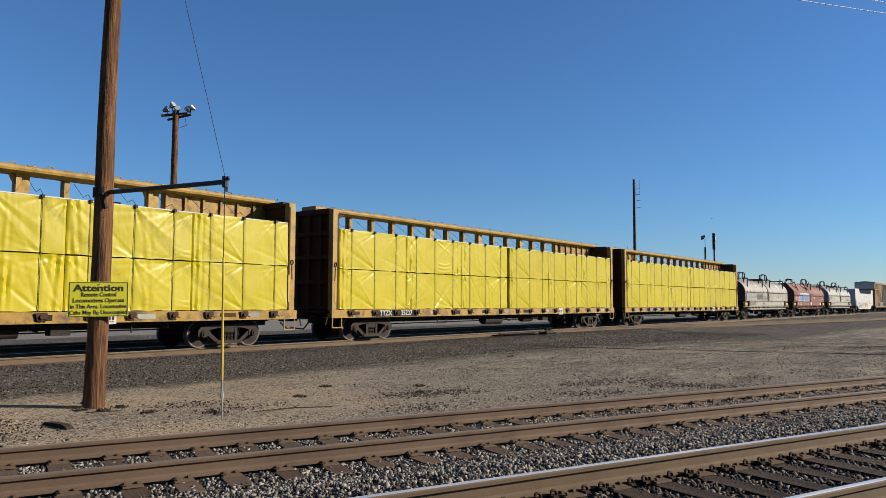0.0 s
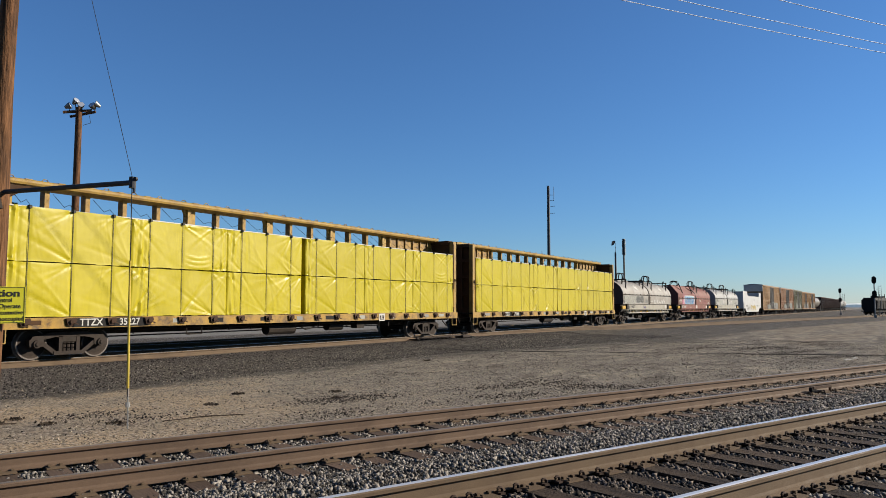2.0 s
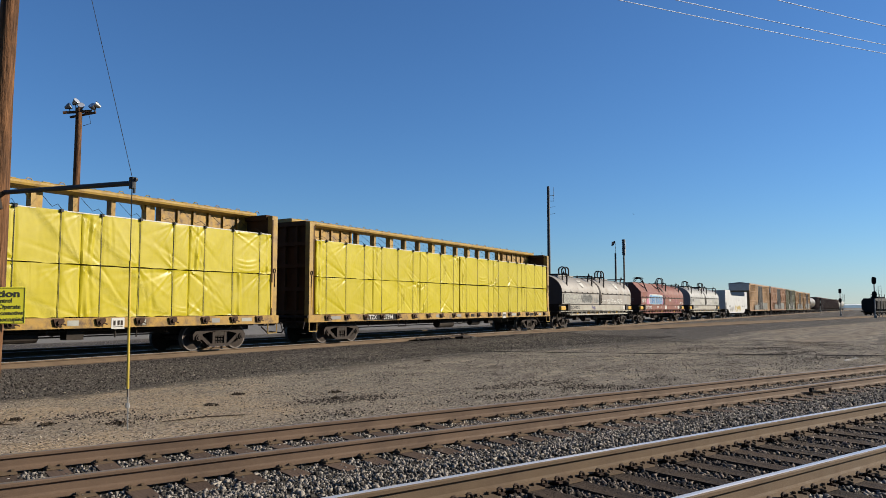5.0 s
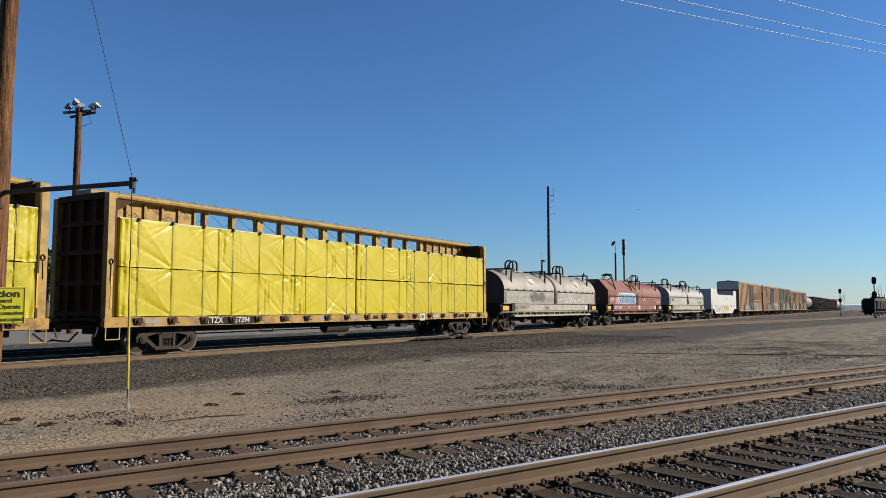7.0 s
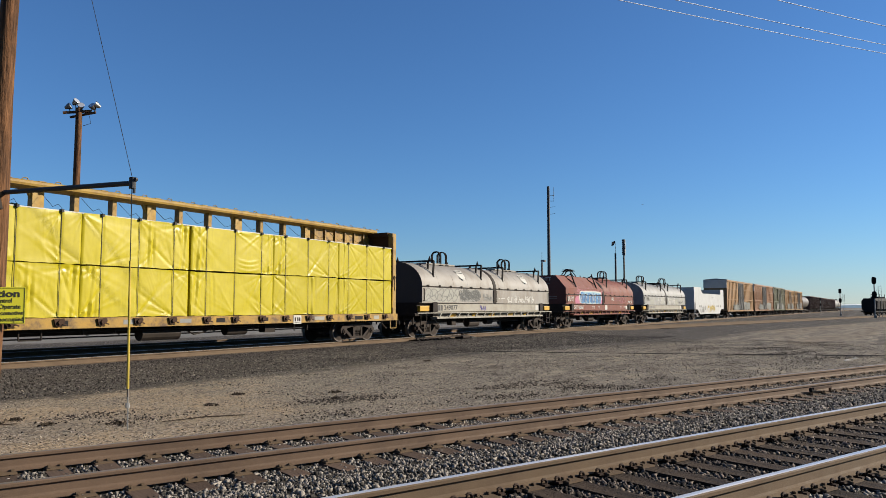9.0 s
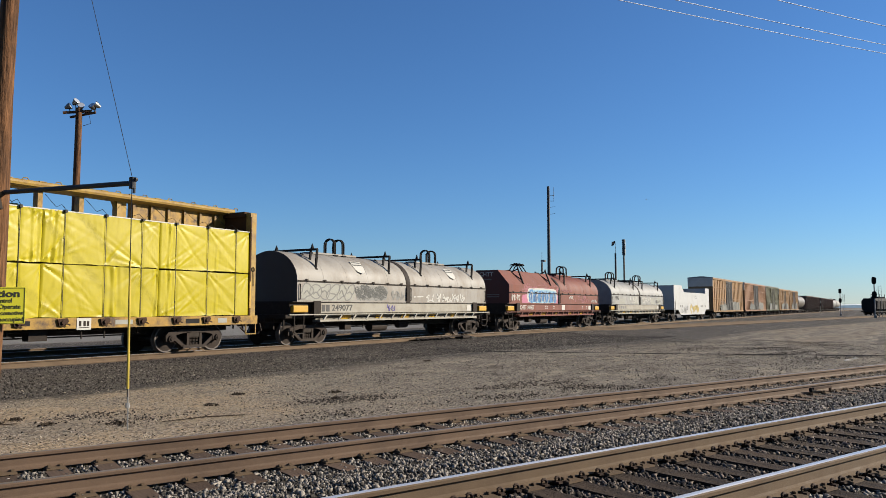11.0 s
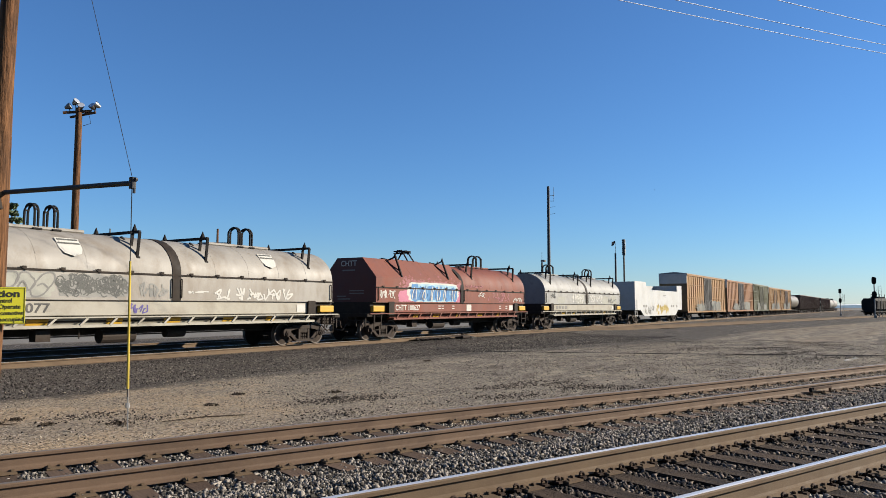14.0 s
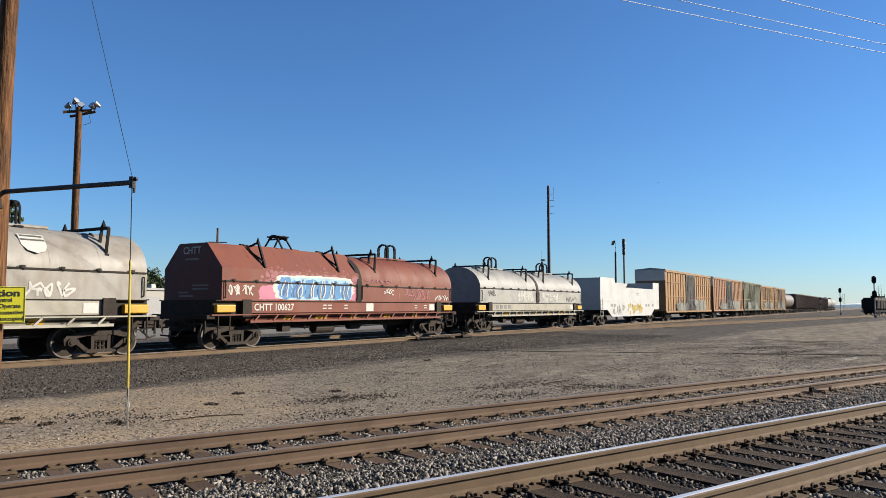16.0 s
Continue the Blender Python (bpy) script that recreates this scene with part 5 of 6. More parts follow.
def paint_coil_wagons():
    r = random.Random(3)
    a = coil_a
    part("graffiti_ground", blob(r, -7.1, -3.9, 1.66, 2.34, -1.4522, 60, 0.03), PALE_FADED, a, "pale green-white spray ground")
    part("graffiti", bubble_outlines(r, -7.05, -3.95, 1.70, 2.33, -1.4552, 6, 0.045), GREY_SPRAY, a, "grey spray outlines of swollen glyphs")
    part("graffiti_tag_ground", blob(r, -3.80, -1.6, 1.70, 2.32, -1.4532, 40, 0.06), GREY_FADED, a, "faded grey spray ground")
    part("graffiti_tag", curl_cluster(r, -3.90, -1.6, 1.69, 2.36, -1.4552, 130, 0.030), GREY_DARK, a, "dense dark grey spray tag")
    part("graffiti_streaks", scribble(r, -1.3, -0.3, 1.74, 2.15, -1.4545, 6, 0.045), GREY_FADED, a, "faint grey spray strokes")
    part("graffiti_letters", scribble(r, 1.48, 5.13, 1.68, 2.06, -1.4545, 13, 0.060), LETTER, a, "white spray lettering")
    part("graffiti_streaks", scribble(r, 0.3, 1.2, 1.86, 1.92, -1.4545, 2, 0.04), LETTER, a)
    for x in (-5.86, -5.60):
        s = Shape()
        s.box(x, x + 0.2, -1.406, -1.402, 1.25, 1.51)
        part("stencil_bar", s, LETTER_DARK, a)
    part("violet_tag", scribble(r, -1.62, -1.0, 1.24, 1.52, -1.405, 4, 0.04), VIOLET_SPRAY, a, "violet spray tag")
    for x in (-3.35, 4.12):
        s = Shape()
        s.plate([(-0.34, 0.30), (-0.34, -0.08), (-0.24, -0.28), (0.0, -0.38), (0.24, -0.28), (0.34, -0.08), (0.34, 0.30)], -0.004, 0.0)
        q = 0.62
        m = pose(x, -1.456 * math.cos(q), 2.40 + 1.186 * math.sin(q), -math.degrees(math.atan2(1.45 * math.sin(q), 1.18 * math.cos(q))), 0, 0)
        pl = part("notice_patch", s, LETTER, a, "white painted shield patch", m=m)
        for z, w, paint in ((0.24, 0.30, GREY_DARK), (0.10, 0.32, GREY_DARK), (0.17, 0.26, LETTER)):
            s = Shape()
            s.box(-w, w, -0.008, -0.005, z - 0.03, z + 0.03)
            part("patch_bar", s, paint, pl)
    b = coil_b
    # pink haze that runs up over the sloping part of the cover
    haze = Shape()
    slope, out = Vector((0, 0.75, 0.86)).normalized(), Vector((0, -0.86, 0.75)).normalized()
    for i in range(230):
        x, up = r.uniform(-5.6, -0.1), 2.30 + abs(r.gauss(0, 0.27)) * (1.25 if i % 3 else 0.7)
        q = r.uniform(0.02, 0.10) * (1.3 if up < 2.6 else 0.7)
        ring = []
        for a in np.linspace(0, 2 * math.pi, 8, endpoint=False):
            px, pz = x + q * math.cos(a) * r.uniform(0.7, 1.5), up + q * math.sin(a) * r.uniform(0.6, 1)
            lift = 0.002 + 0.0003 * (i % 9)
            ring.append(Vector((px, -1.45 - lift, pz)) if pz < 2.72 else Vector((px, -1.45, 2.72)) + slope * (pz - 2.72) + out * lift)
        haze.quad_mesh(ring, [tuple(range(8))])
    tagged(part("graffiti_haze", haze, PINK_FADED, b, "faint pink spray cloud"), kind="stuff")
    part("graffiti_base", blob(r, -5.65, -4.2, 1.66, 2.18, -1.4545, 60, 0.09), PINK_SPRAY, b, "pink spray ground")
    part("graffiti_base", blob(r, -0.9, -0.12, 1.66, 2.2, -1.4545, 40, 0.09), PINK_SPRAY, b, "pink spray ground")
    part("graffiti_edge", blob(r, -4.95, -0.36, 1.655, 2.58, -1.4568, 90, 0.035), LETTER, b, "white spray edge")
    part("graffiti_fill", blob(r, -4.75, -0.48, 1.672, 2.50, -1.4590, 80, 0.035), PALE_SPRAY, b, "pale blue spray field")
    for i in range(6):
        x = -4.70 + i * 0.70
        part("graffiti_letter", blob(r, x, x + 0.70, 1.70, 2.40 + r.uniform(-0.05, 0.08), -1.4612, 18, 0.16), BLUE_SPRAY, b, "blue sprayed glyph")
        for name, width, paint, lift, count in (("graffiti_shade", 0.06, DEEP_BLUE, 0.003, 3), ("graffiti_shine", 0.055, LETTER, 0.009, 2)):
            s = Shape()
            for q in range(count):
                px = x + r.uniform(0.08, 0.5)
                spray(s, rounded([(px, 1.72 + r.uniform(0, 0.12)), (px + r.uniform(-0.08, 0.12), 2.0), (px + r.uniform(0.0, 0.2), 2.30 + r.uniform(-0.1, 0.12))], 3), width, -1.4632 - lift, q)
            part(name, s, paint, b)
    part("chalk_tag", scribble(r, -7.0, -5.9, 1.80, 2.15, -1.4545, 6, 0.035), LETTER, b)
    part("chalk_tag", scribble(r, 0.35, 2.3, 2.42, 2.56, -1.462, 9, 0.030), PINK_FADED, b)
    part("chalk_tag", curl_cluster(r, 1.75, 2.55, 1.78, 2.2, -1.4545, 7, 0.03), LETTER, b)
    part("chalk_tag", scribble(r, 2.9, 5.4, 1.72, 2.2, -1.4545, 7, 0.05), PINK_FADED, b, "faint worn spray letters")
    part("chalk_tag", scribble(r, 5.8, 7.1, 1.72, 1.95, -1.4545, 7, 0.03), LETTER, b)
    s = Shape()
    s.box(0.55, 1.05, -1.408, -1.402, 1.22, 1.55, 0.0)
    part("white_patch", s, LETTER, b)
    for x in (-2.2, -1.9, -0.9, 4.2, 5.0):
        for z in (1.33, 1.45):
            s = Shape()
            s.box(x, x + 0.22, -1.406, -1.402, z, z + 0.04)
            part("stencil_bar", s, LETTER, b)
    put("end_lettering", text_mesh("CHTT", 0.34, LETTER, 0.004), b, pose(-7.315, 0.05, 3.32, 0, 0, -90), "white stencilled letters on the end")
    s = Shape()
    for k, (y, w) in enumerate(((0.3, 0.7), (0.45, 0.5), (-0.4, 0.8), (-0.4, 0.8))):
        s = Shape()
        s.box(-7.316, -7.312, y - w / 2, y + w / 2, 1.75 + 0.12 * k, 1.80 + 0.12 * k)
        part("stencil_bar", s, GREY_SPRAY, b)
    s = Shape()
    s.box(-7.316, -7.312, -0.3, 0.4, 3.0, 3.06)
    part("stencil_bar", s, GREY_SPRAY, b)
    c = coil_c
    part("graffiti", scribble(r, -2.8, -0.6, 1.72, 2.35, -1.4545, 10, 0.06), LETTER, c, "faded white spray lettering")
    part("graffiti", scribble(r, 0.6, 3.2, 1.75, 2.3, -1.4545, 9, 0.06), LETTER, c, "faded white spray lettering")
    for x in (-5.4, -4.9, -4.4, -3.9):
        s = Shape()
        s.box(x, x + 0.3, -1.408, -1.402, 1.3, 1.5)
        part("stencil_bar", s, GREY_SPRAY, c)
    for x0, x1, z in ((-6.4, -5.6, 2.15), (4.6, 6.6, 1.9)):
        part("graffiti", scribble(r, x0, x1, z - 0.15, z + 0.15, -1.4545, 5, 0.05), GREY_DARK, c, "dark spray tag")
    for x in (-4.6, -1.3, 4.0, 5.9):
        part("bleached_patch", blob(r, x - 0.7, x + 0.6, 1.66, 2.1 + r.uniform(0, 0.2), -1.4522, 40, 0.16), PALE_FADED, c, "bleached patch of paint")


paint_coil_wagons()


def simple_under(e, h, off, z=0.95):
    s = Shape()
    s.box(-h - 0.2, h + 0.2, -0.35, 0.35, 0.6, z)
    for x in np.linspace(-h + 1.0, h - 1.0, 8):
        s.box(x - 0.06, x + 0.06, -1.3, 1.3, z - 0.2, z)
    s.tube([(-1.5, -0.8, 0.55), (-0.3, -0.8, 0.55)], 0.2, 10)
    part("underframe", s, GRIME, e)
    add_bogies(e, off)
    add_couplers(e, h)


def white_wagon(place):
    e = empty("white_gondola_wagon", "white high-sided open wagon with stepped top and ochre graffiti", "freight wagon", "wagons of the train")
    h = 7.9
    s = Shape()
    low = [(-h, 1.15), (-h + 1.6, 1.15), (-h + 2.6, 0.62), (h - 2.6, 0.62), (h - 1.6, 1.15), (h, 1.15)]
    s.plate(low + [(h, 3.55), (h - 1.9, 3.55), (h - 1.9, 2.95), (-h + 4.2, 2.95), (-h + 3.4, 3.25), (-h + 3.2, 3.62), (-h, 3.62)], -1.48, -1.40)
    part("side_wall", s, WHITE_PAINT, e, "white side with cut-down top")
    s = Shape()
    s.plate(low + [(h, 3.55), (-h, 3.62)], 1.40, 1.48)
    part("side_wall", s, WHITE_PAINT, e)
    for k in (-1, 1):
        s = Shape()
        x0, x1 = sorted((k * h, k * (h - 0.1)))
        s.box(x0, x1, -1.40, 1.40, 1.15, 3.58)
        part("end_wall", s, WHITE_PAINT, e)
    s = Shape()
    s.box(-h + 0.1, h - 0.1, -1.4, 1.4, 1.15, 1.25)
    part("floor", s, GRIME, e)
    part("graffiti", curl_cluster(random.Random(4), -1.6, 2.9, 0.70, 1.75, -1.487, 60, 0.13), OCHRE_SPRAY, e, "faded ochre spray lettering")
    part("graffiti_lines", scribble(random.Random(5), -5.0, -2.2, 0.75, 1.55, -1.487, 9, 0.07), GREY_FADED, e)
    s = Shape()
    s.box(-h + 0.1, h - 0.1, -1.492, -1.4805, 1.78, 1.82)
    part("side_fold", s, WHITE_PAINT, e)
    for x in (-5.6, -4.9, 3.6, 4.3, 5.6):
        s = Shape()
        s.box(x, x + 0.5, -1.486, -1.4805, 1.40, 1.62)
        part("stencil_bar", s, GREY_FADED, e)
    s = Shape()
    for z in (2.35, 2.5):
        s.box(1.0, 1.8, -1.485, -1.4805, z, z + 0.05)
    part("stencil_bars", s, GREY_SPRAY, e)
    s = Shape()
    for x in (-h - 0.05, -h + 0.5):
        s.bar((x, -1.5, 0.6), (x, -1.5, 2.0), 0.04)
    for z in (0.7, 1.0, 1.3, 1.6, 1.9):
        s.bar((-h - 0.05, -1.5, z), (-h + 0.5, -1.5, z), 0.035)
    part("ladder", s, WHITE_PAINT, e)
    s = Shape()
    s.box(-h - 0.5, h + 0.5, -0.35, 0.35, 0.7, 1.15)
    part("underframe", s, GRIME, e)
    add_bogies(e, 6.4)
    add_couplers(e, h + 0.2)
    WAGONS.append((e, place))


white_wagon(129.1)


PALE_GRAFFITI = material("faded_spray_paint", (0.105, 0.105, 0.088), 0.7, vary=0.3, scale=3)


def boxcar(place, length, paint, door_paint, label, seed, top=5.1):
    r = random.Random(seed)
    e = empty("boxcar", label, "freight wagon", "wagons of the train")
    h = length / 2
    s = Shape()
    s.box(-h, h, -1.42, 1.42, 0.95, top - 0.15)
    part("body", s, paint, e)
    s = Shape()
    s.prism([(-1.47, top - 0.16), (1.47, top - 0.16), (1.47, top - 0.10), (0, top + 0.03), (-1.47, top - 0.10)], -h - 0.03, h + 0.03)
    for i in range(int(length)):
        x = -h + 0.5 + i
        s.prism([(-1.48, top - 0.10), (0, top + 0.04), (1.48, top - 0.10), (0, top + 0.06)], x - 0.03, x + 0.03)
    part("roof", s, ROOF_METAL, e, "galvanised ribbed roof")
    s = Shape()
    n = int(length / 0.95)
    for i in range(n + 1):
        x = -h + 0.05 + i * (length - 0.1) / n
        if abs(x) > 2.1:
            s.box(x - 0.045, x + 0.045, -1.475, -1.42, 0.85, top - 0.15, 0.0)
    s.box(-h, h, -1.53, -1.42, 0.82, 0.98)
    s.box(-h, h, -1.52, -1.42, top - 0.35, top - 0.18)
    for a, b in ((-h, -2.1), (2.1, h)):
        s.box(a, b, -1.485, -1.42, 2.35, 2.45)
        s.box(a, b, -1.485, -1.42, top - 1.35, top - 1.27)
    part("side_ribs", s, paint, e)
    for x in (-0.98, 0.98):
        s = Shape()
        s.box(x - 0.95, x + 0.95, -1.50, -1.42, 1.02, top - 0.36)
        d = part("door", s, door_paint, e, "dark plug door with locking bars")
        for z in np.linspace(1.3, top - 0.7, 6):
            s = Shape()
            s.box(x - 0.9, x + 0.9, -1.53, -1.498, z, z + 0.08)
            part("door_rib", s, door_paint, d)
        for k in (-0.55, 0.0, 0.55):
            s = Shape()
            s.tube([(x + k, -1.55, 1.05), (x + k, -1.55, top - 0.45)], 0.028, 6)
            part("lock_bar", s, LOCK_STEEL, d)
    for k in (-1, 1):
        s = Shape()
        for z in np.linspace(1.2, top - 1.5, 6):
            x0, x1 = sorted((k * h, k * (h + 0.07)))
            s.box(x0, x1, -1.3, 1.3, z, z + 0.2, 0.03)
        s.box(*sorted((k * (h - 0.02), k * (h + 0.03))), -1.43, 1.43, 0.95, top - 0.17)
        part("end_corrugation", s, BOX_END_SHADE, e, "stained corrugated end, its brown darkened as shade")
        s = Shape()
        s.box(*sorted((k * h, k * (h + 0.09))), -1.45, 1.45, top - 1.20, top - 0.17, 0.02)
        part("end_panel", s, WHITE_PAINT, e, "pale upper end panel")
    for x0, x1 in ((-h * 0.62, -1.9), (1.9, h * 0.66)):
        part("graffiti", blob(r, x0, x1, 0.98, 1.75 + r.uniform(0, 0.5), -1.556, 34, 0.22, 0.96), PALE_GRAFFITI, e, "faded grey-green spray graffiti")
    part("graffiti_dark", scribble(r, -h * 0.6, h * 0.62, 1.0, 2.2, -1.566, 16, 0.10), GREY_DARK, e, "dark sprayed strokes")
    simple_under(e, h, h - 2.4)
    WAGONS.append((e, place))


boxcar(149.35, 19.9, BOX_TAN, BOX_DOOR, "ochre ribbed boxcar with dark plug doors and graffiti", 31)
boxcar(170.6, 19.6, BOX_ORANGE, BOX_DOOR, "faded orange ribbed boxcar with graffiti", 32)
boxcar(188.6, 14.6, BOX_OLIVE, BOX_OLIVE, "olive green boxcar with graffiti", 33)
boxcar(204.0, 14.6, BOX_TAN, BOX_TAN, "yellow ochre ribbed boxcar", 34, 4.95)
boxcar(219.4, 14.6, BOX_TAN, BOX_BROWN, "yellow ochre ribbed boxcar", 35, 4.95)


def tank_wagon(place, length, mat, label, rad=1.4):
    e = empty("tank_wagon", label, "freight wagon", "wagons of the train")
    h = length / 2
    s = Shape()
    zc = 1.15 + rad
    s.tube([(-h, 0, zc), (-h + 0.15, 0, zc), (-h + 0.5, 0, zc), (h - 0.5, 0, zc), (h - 0.15, 0, zc), (h, 0, zc)], [rad * 0.45, rad * 0.8, rad, rad, rad * 0.8, rad * 0.45], 20)
    part("tank", s, mat, e, smooth=True)
    s = Shape()
    s.tube([(0, 0, zc + rad - 0.1), (0, 0, zc + rad + 0.35)], 0.45, 12)
    s.box(-0.9, 0.9, -0.6, 0.6, zc + rad + 0.0, zc + rad + 0.05)
    part("dome", s, GRIME, e)
    simple_under(e, h, h - 1.8, 1.1)
    WAGONS.append((e, place))


def hopper_wagon(place, length, mat, label, top=3.9):
    e = empty("gondola_wagon", label, "freight wagon", "wagons of the train")
    h = length / 2
    s = Shape()
    for y in (-1.45, 1.38):
        s.box(-h, h, y, y + 0.07, 1.05, top)
    for x in (-h, h - 0.08):
        s.box(x, x + 0.08, -1.38, 1.38, 1.05, top)
    s.box(-h, h, -1.38, 1.38, 1.0, 1.1)
    s.box(-h + 0.1, h - 0.1, -1.38, 1.38, 1.1, top - 0.5)
    part("body", s, mat, e)
    s = Shape()
    for i in range(int(length / 1.2) + 1):
        x = -h + 0.1 + i * (length - 0.2) / int(length / 1.2)
        s.box(x - 0.06, x + 0.06, -1.55, -1.45, 1.0, top)
    s.box(-h, h, -1.55, -1.42, top - 0.12, top + 0.03)
    part("side_ribs", s, mat, e)
    simple_under(e, h, h - 1.8)
    WAGONS.append((e, place))


tank_wagon(235.0, 13.5, TANK_TAN, "dirty tan tank wagon")
for i, x in enumerate((251, 268, 285, 302, 319)):
    hopper_wagon(x, 15.8, BOX_BROWN, "dark brown ribbed gondola wagon", 4.1 - 0.05 * i)
tank_wagon(337, 15.5, GREY_FADED, "pale grey tank wagon")
tank_wagon(354, 15.5, GREY_FADED, "pale grey tank wagon")


# ---- still things ----
def utility_pole():
    e = empty("utility_pole", "weathered brown wooden utility pole with a yellow warning sign", "utility pole", m=pose(6.19, 12.09, -0.36))
    s = Shape()
    pts, rs = [], []
    r = random.Random(5)
    for i in range(26):
        z = -0.6 + i * 0.52
        pts.append((0.012 * math.sin(z * 0.9) + 0.0068 * z, 0.010 * math.sin(z * 1.3 + 1) - 0.0088 * z, z))
        rs.append(0.166 - 0.0052 * z + r.uniform(-0.002, 0.002) + (0.010 if i < 2 else 0))
    s.tube(pts, rs, 28)
    part("shaft", s, POLE_WOOD, e, "split and stained brown wood", smooth=True)
    # side strut for the guy wire
    ax, ay = 6.64 - 6.22, 9.24 - 12.05
    s = Shape()
    s.tube([(0.03, -0.17, 3.58), (ax * 0.5, ay * 0.5, 3.565), (ax, ay, 3.55)], 0.037, 10)
    arm = part("strut", s, DARK_POLE, e, "dark steel pipe strut", smooth=True)
    s = Shape()
    s.tube([(ax, ay - 0.01, 3.47), (ax, ay - 0.01, 3.63)], 0.05, 10)
    s.tube([(ax, ay - 0.05, 3.40), (ax, ay - 0.05, 3.47)], 0.02, 8)
    s.tube([(ax, ay - 0.06, 3.60), (ax + 0.03, ay - 0.06, 3.60)], 0.03, 8)
    part("strut_clamp", s, DARK_POLE, arm)
    s = Shape()
    s.tube([(0.015, -0.02, 3.50), (0.015, -0.02, 3.66)], 0.162, 20)
    s.bar((-0.05, -0.23, 3.3), (-0.08, -0.16, 3.55), 0.06)
    part("strut_collar", s, GRIME, arm)
    s = Shape()
    s.tube([(0.05, -0.14, 11.6), (ax, ay, 3.63)], 0.0045, 5)
    s.tube([(ax, ay, 3.47), (0.48, -2.74, 2.45)], 0.007, 5)
    s.tube([(0.48, -2.74, 2.45), (0.58, -2.64, 0.5)], 0.007, 5)
    part("guy_wire", s, CABLE, e, "thin steel guy wire")
    s = Shape()
    s.tube([(0.48, -2.74, 2.44), (0.53, -2.69, 1.5), (0.58, -2.64, 0.62)], [0.015, 0.017, 0.019], 8)
    part("guy_guard", s, GUARD, e, "yellow plastic guy guard")
    s = Shape()
    s.tube([(0.58, -2.64, 0.62), (0.63, -2.61, -0.3)], 0.010, 6)
    s.tube([(0.585, -2.64, 0.35), (0.59, -2.63, 0.42)], 0.03, 6)
    part("anchor_rod", s, SIGNAL_GREY, e, "pale grey steel anchor rod")
    # warning sign facing the near tracks
    toward = math.degrees(math.atan2(12.05, 6.22)) - 90
    m = pose(0, 0, 0, 0, 0, toward + 2) @ pose(0.01, -0.215, 1.805, 0, -0.8, 0)
    s = Shape()
    s.box(-0.445, 0.445, 0.0, 0.004, -0.285, 0.285)
    plate = part("warning_sign", s, SIGN_YELLOW, e, "yellow sign with black warning text", m=m, bevel=0.0015)
    s = Shape()
    for a, b in (((-0.432, -0.272), (0.432, -0.272)), ((-0.432, 0.272), (0.432, 0.272)), ((-0.432, -0.272), (-0.432, 0.272)), ((0.432, -0.272), (0.432, 0.272))):
        s.bar((a[0], -0.002, a[1]), (b[0], -0.002, b[1]), 0.006, 0.006)
    part("sign_border", s, INK, plate)
    lines = (("Attention", 0.150, 0.180, 0.004, 0.745), ("Remote Control", 0.098, 0.075, 0.0008, 0.52), ("Locomotives Operate", 0.098, -0.020, 0.0008, 0.76),
             ("in This Area. Locomotive", 0.094, -0.118, 0.0008, 0.83), ("Cabs May Be Unoccupied", 0.094, -0.215, 0.0008, 0.85))
    for txt, size, z, bold, wide in lines:
        me = text_mesh(txt, size, INK, bold)
        xs = [v.co.x for v in me.vertices]
        me.transform(Matrix.Diagonal((wide / (max(xs) - min(xs)), 1, 1, 1)))
        put("sign_line", me, plate, pose(0, -0.002, z))
    s = Shape()
    for z in (-0.24, 0.245):
        s.disc((0.0, -0.006, z), 0.012, 0.01, 8)
    part("sign_bolt", s, GALV, plate)
    return e


utility_pole()


def flood_light_pole():
    e = empty("flood_light_pole", "tall wooden pole with four floodlights on crossarms", "light pole", m=pose(28.99, 46.63, -0.3))
    s = Shape()
    s.tube([(0, 0, -0.3), (0, 0, 8), (0, 0, 15.1)], [0.26, 0.235, 0.205], 14)
    part("shaft", s, POLE_WOOD, e, smooth=True)
    s = Shape()
    s.bar((-0.75, 0.62, 14.70), (0.55, -0.5, 14.95), 0.14, 0.16)
    s.bar((-0.25, 0.6, 14.5), (0.70, -0.80, 14.85), 0.12, 0.14)
    part("crossarm", s, POLE_WOOD, e)
    r = random.Random(2)
    for x, y, z, rz, rx in ((-0.50, 0.36, 15.15, 40, 25), (-0.20, 0.1, 15.50, 10, 35), (0.08, -0.05, 15.25, -30, 30), (0.56, -0.62, 15.25, -75, 35), (0.74, -0.78, 15.38, -110, 25)):
        s = Shape()
        s.tube([(0, -0.12, 0), (0, 0, 0), (0, 0.28, 0)], [0.23, 0.21, 0.09], 12)
        h = part("floodlight", s, GALV, e, "aluminium floodlight", smooth=True, m=pose(x, y, z, -rx, 0, rz))
        s = Shape()
        s.tube([(0, -0.135, 0), (0, -0.125, 0)], [0.20, 0.215], 12)
        part("lens", s, LAMP_GLASS, h)
        s = Shape()
        s.bar((x, y, z), (x * 0.9, y * 0.9, 14.85), 0.05)
        part("lamp_bracket", s, DARK_POLE, e)
    s = Shape()
    s.tube([(0.5, -0.4, 14.6), (0.55, -0.5, 14.1), (0.2, -0.2, 13.9)], 0.02, 5)
    part("lamp_cable", s, CABLE, e)


flood_light_pole()


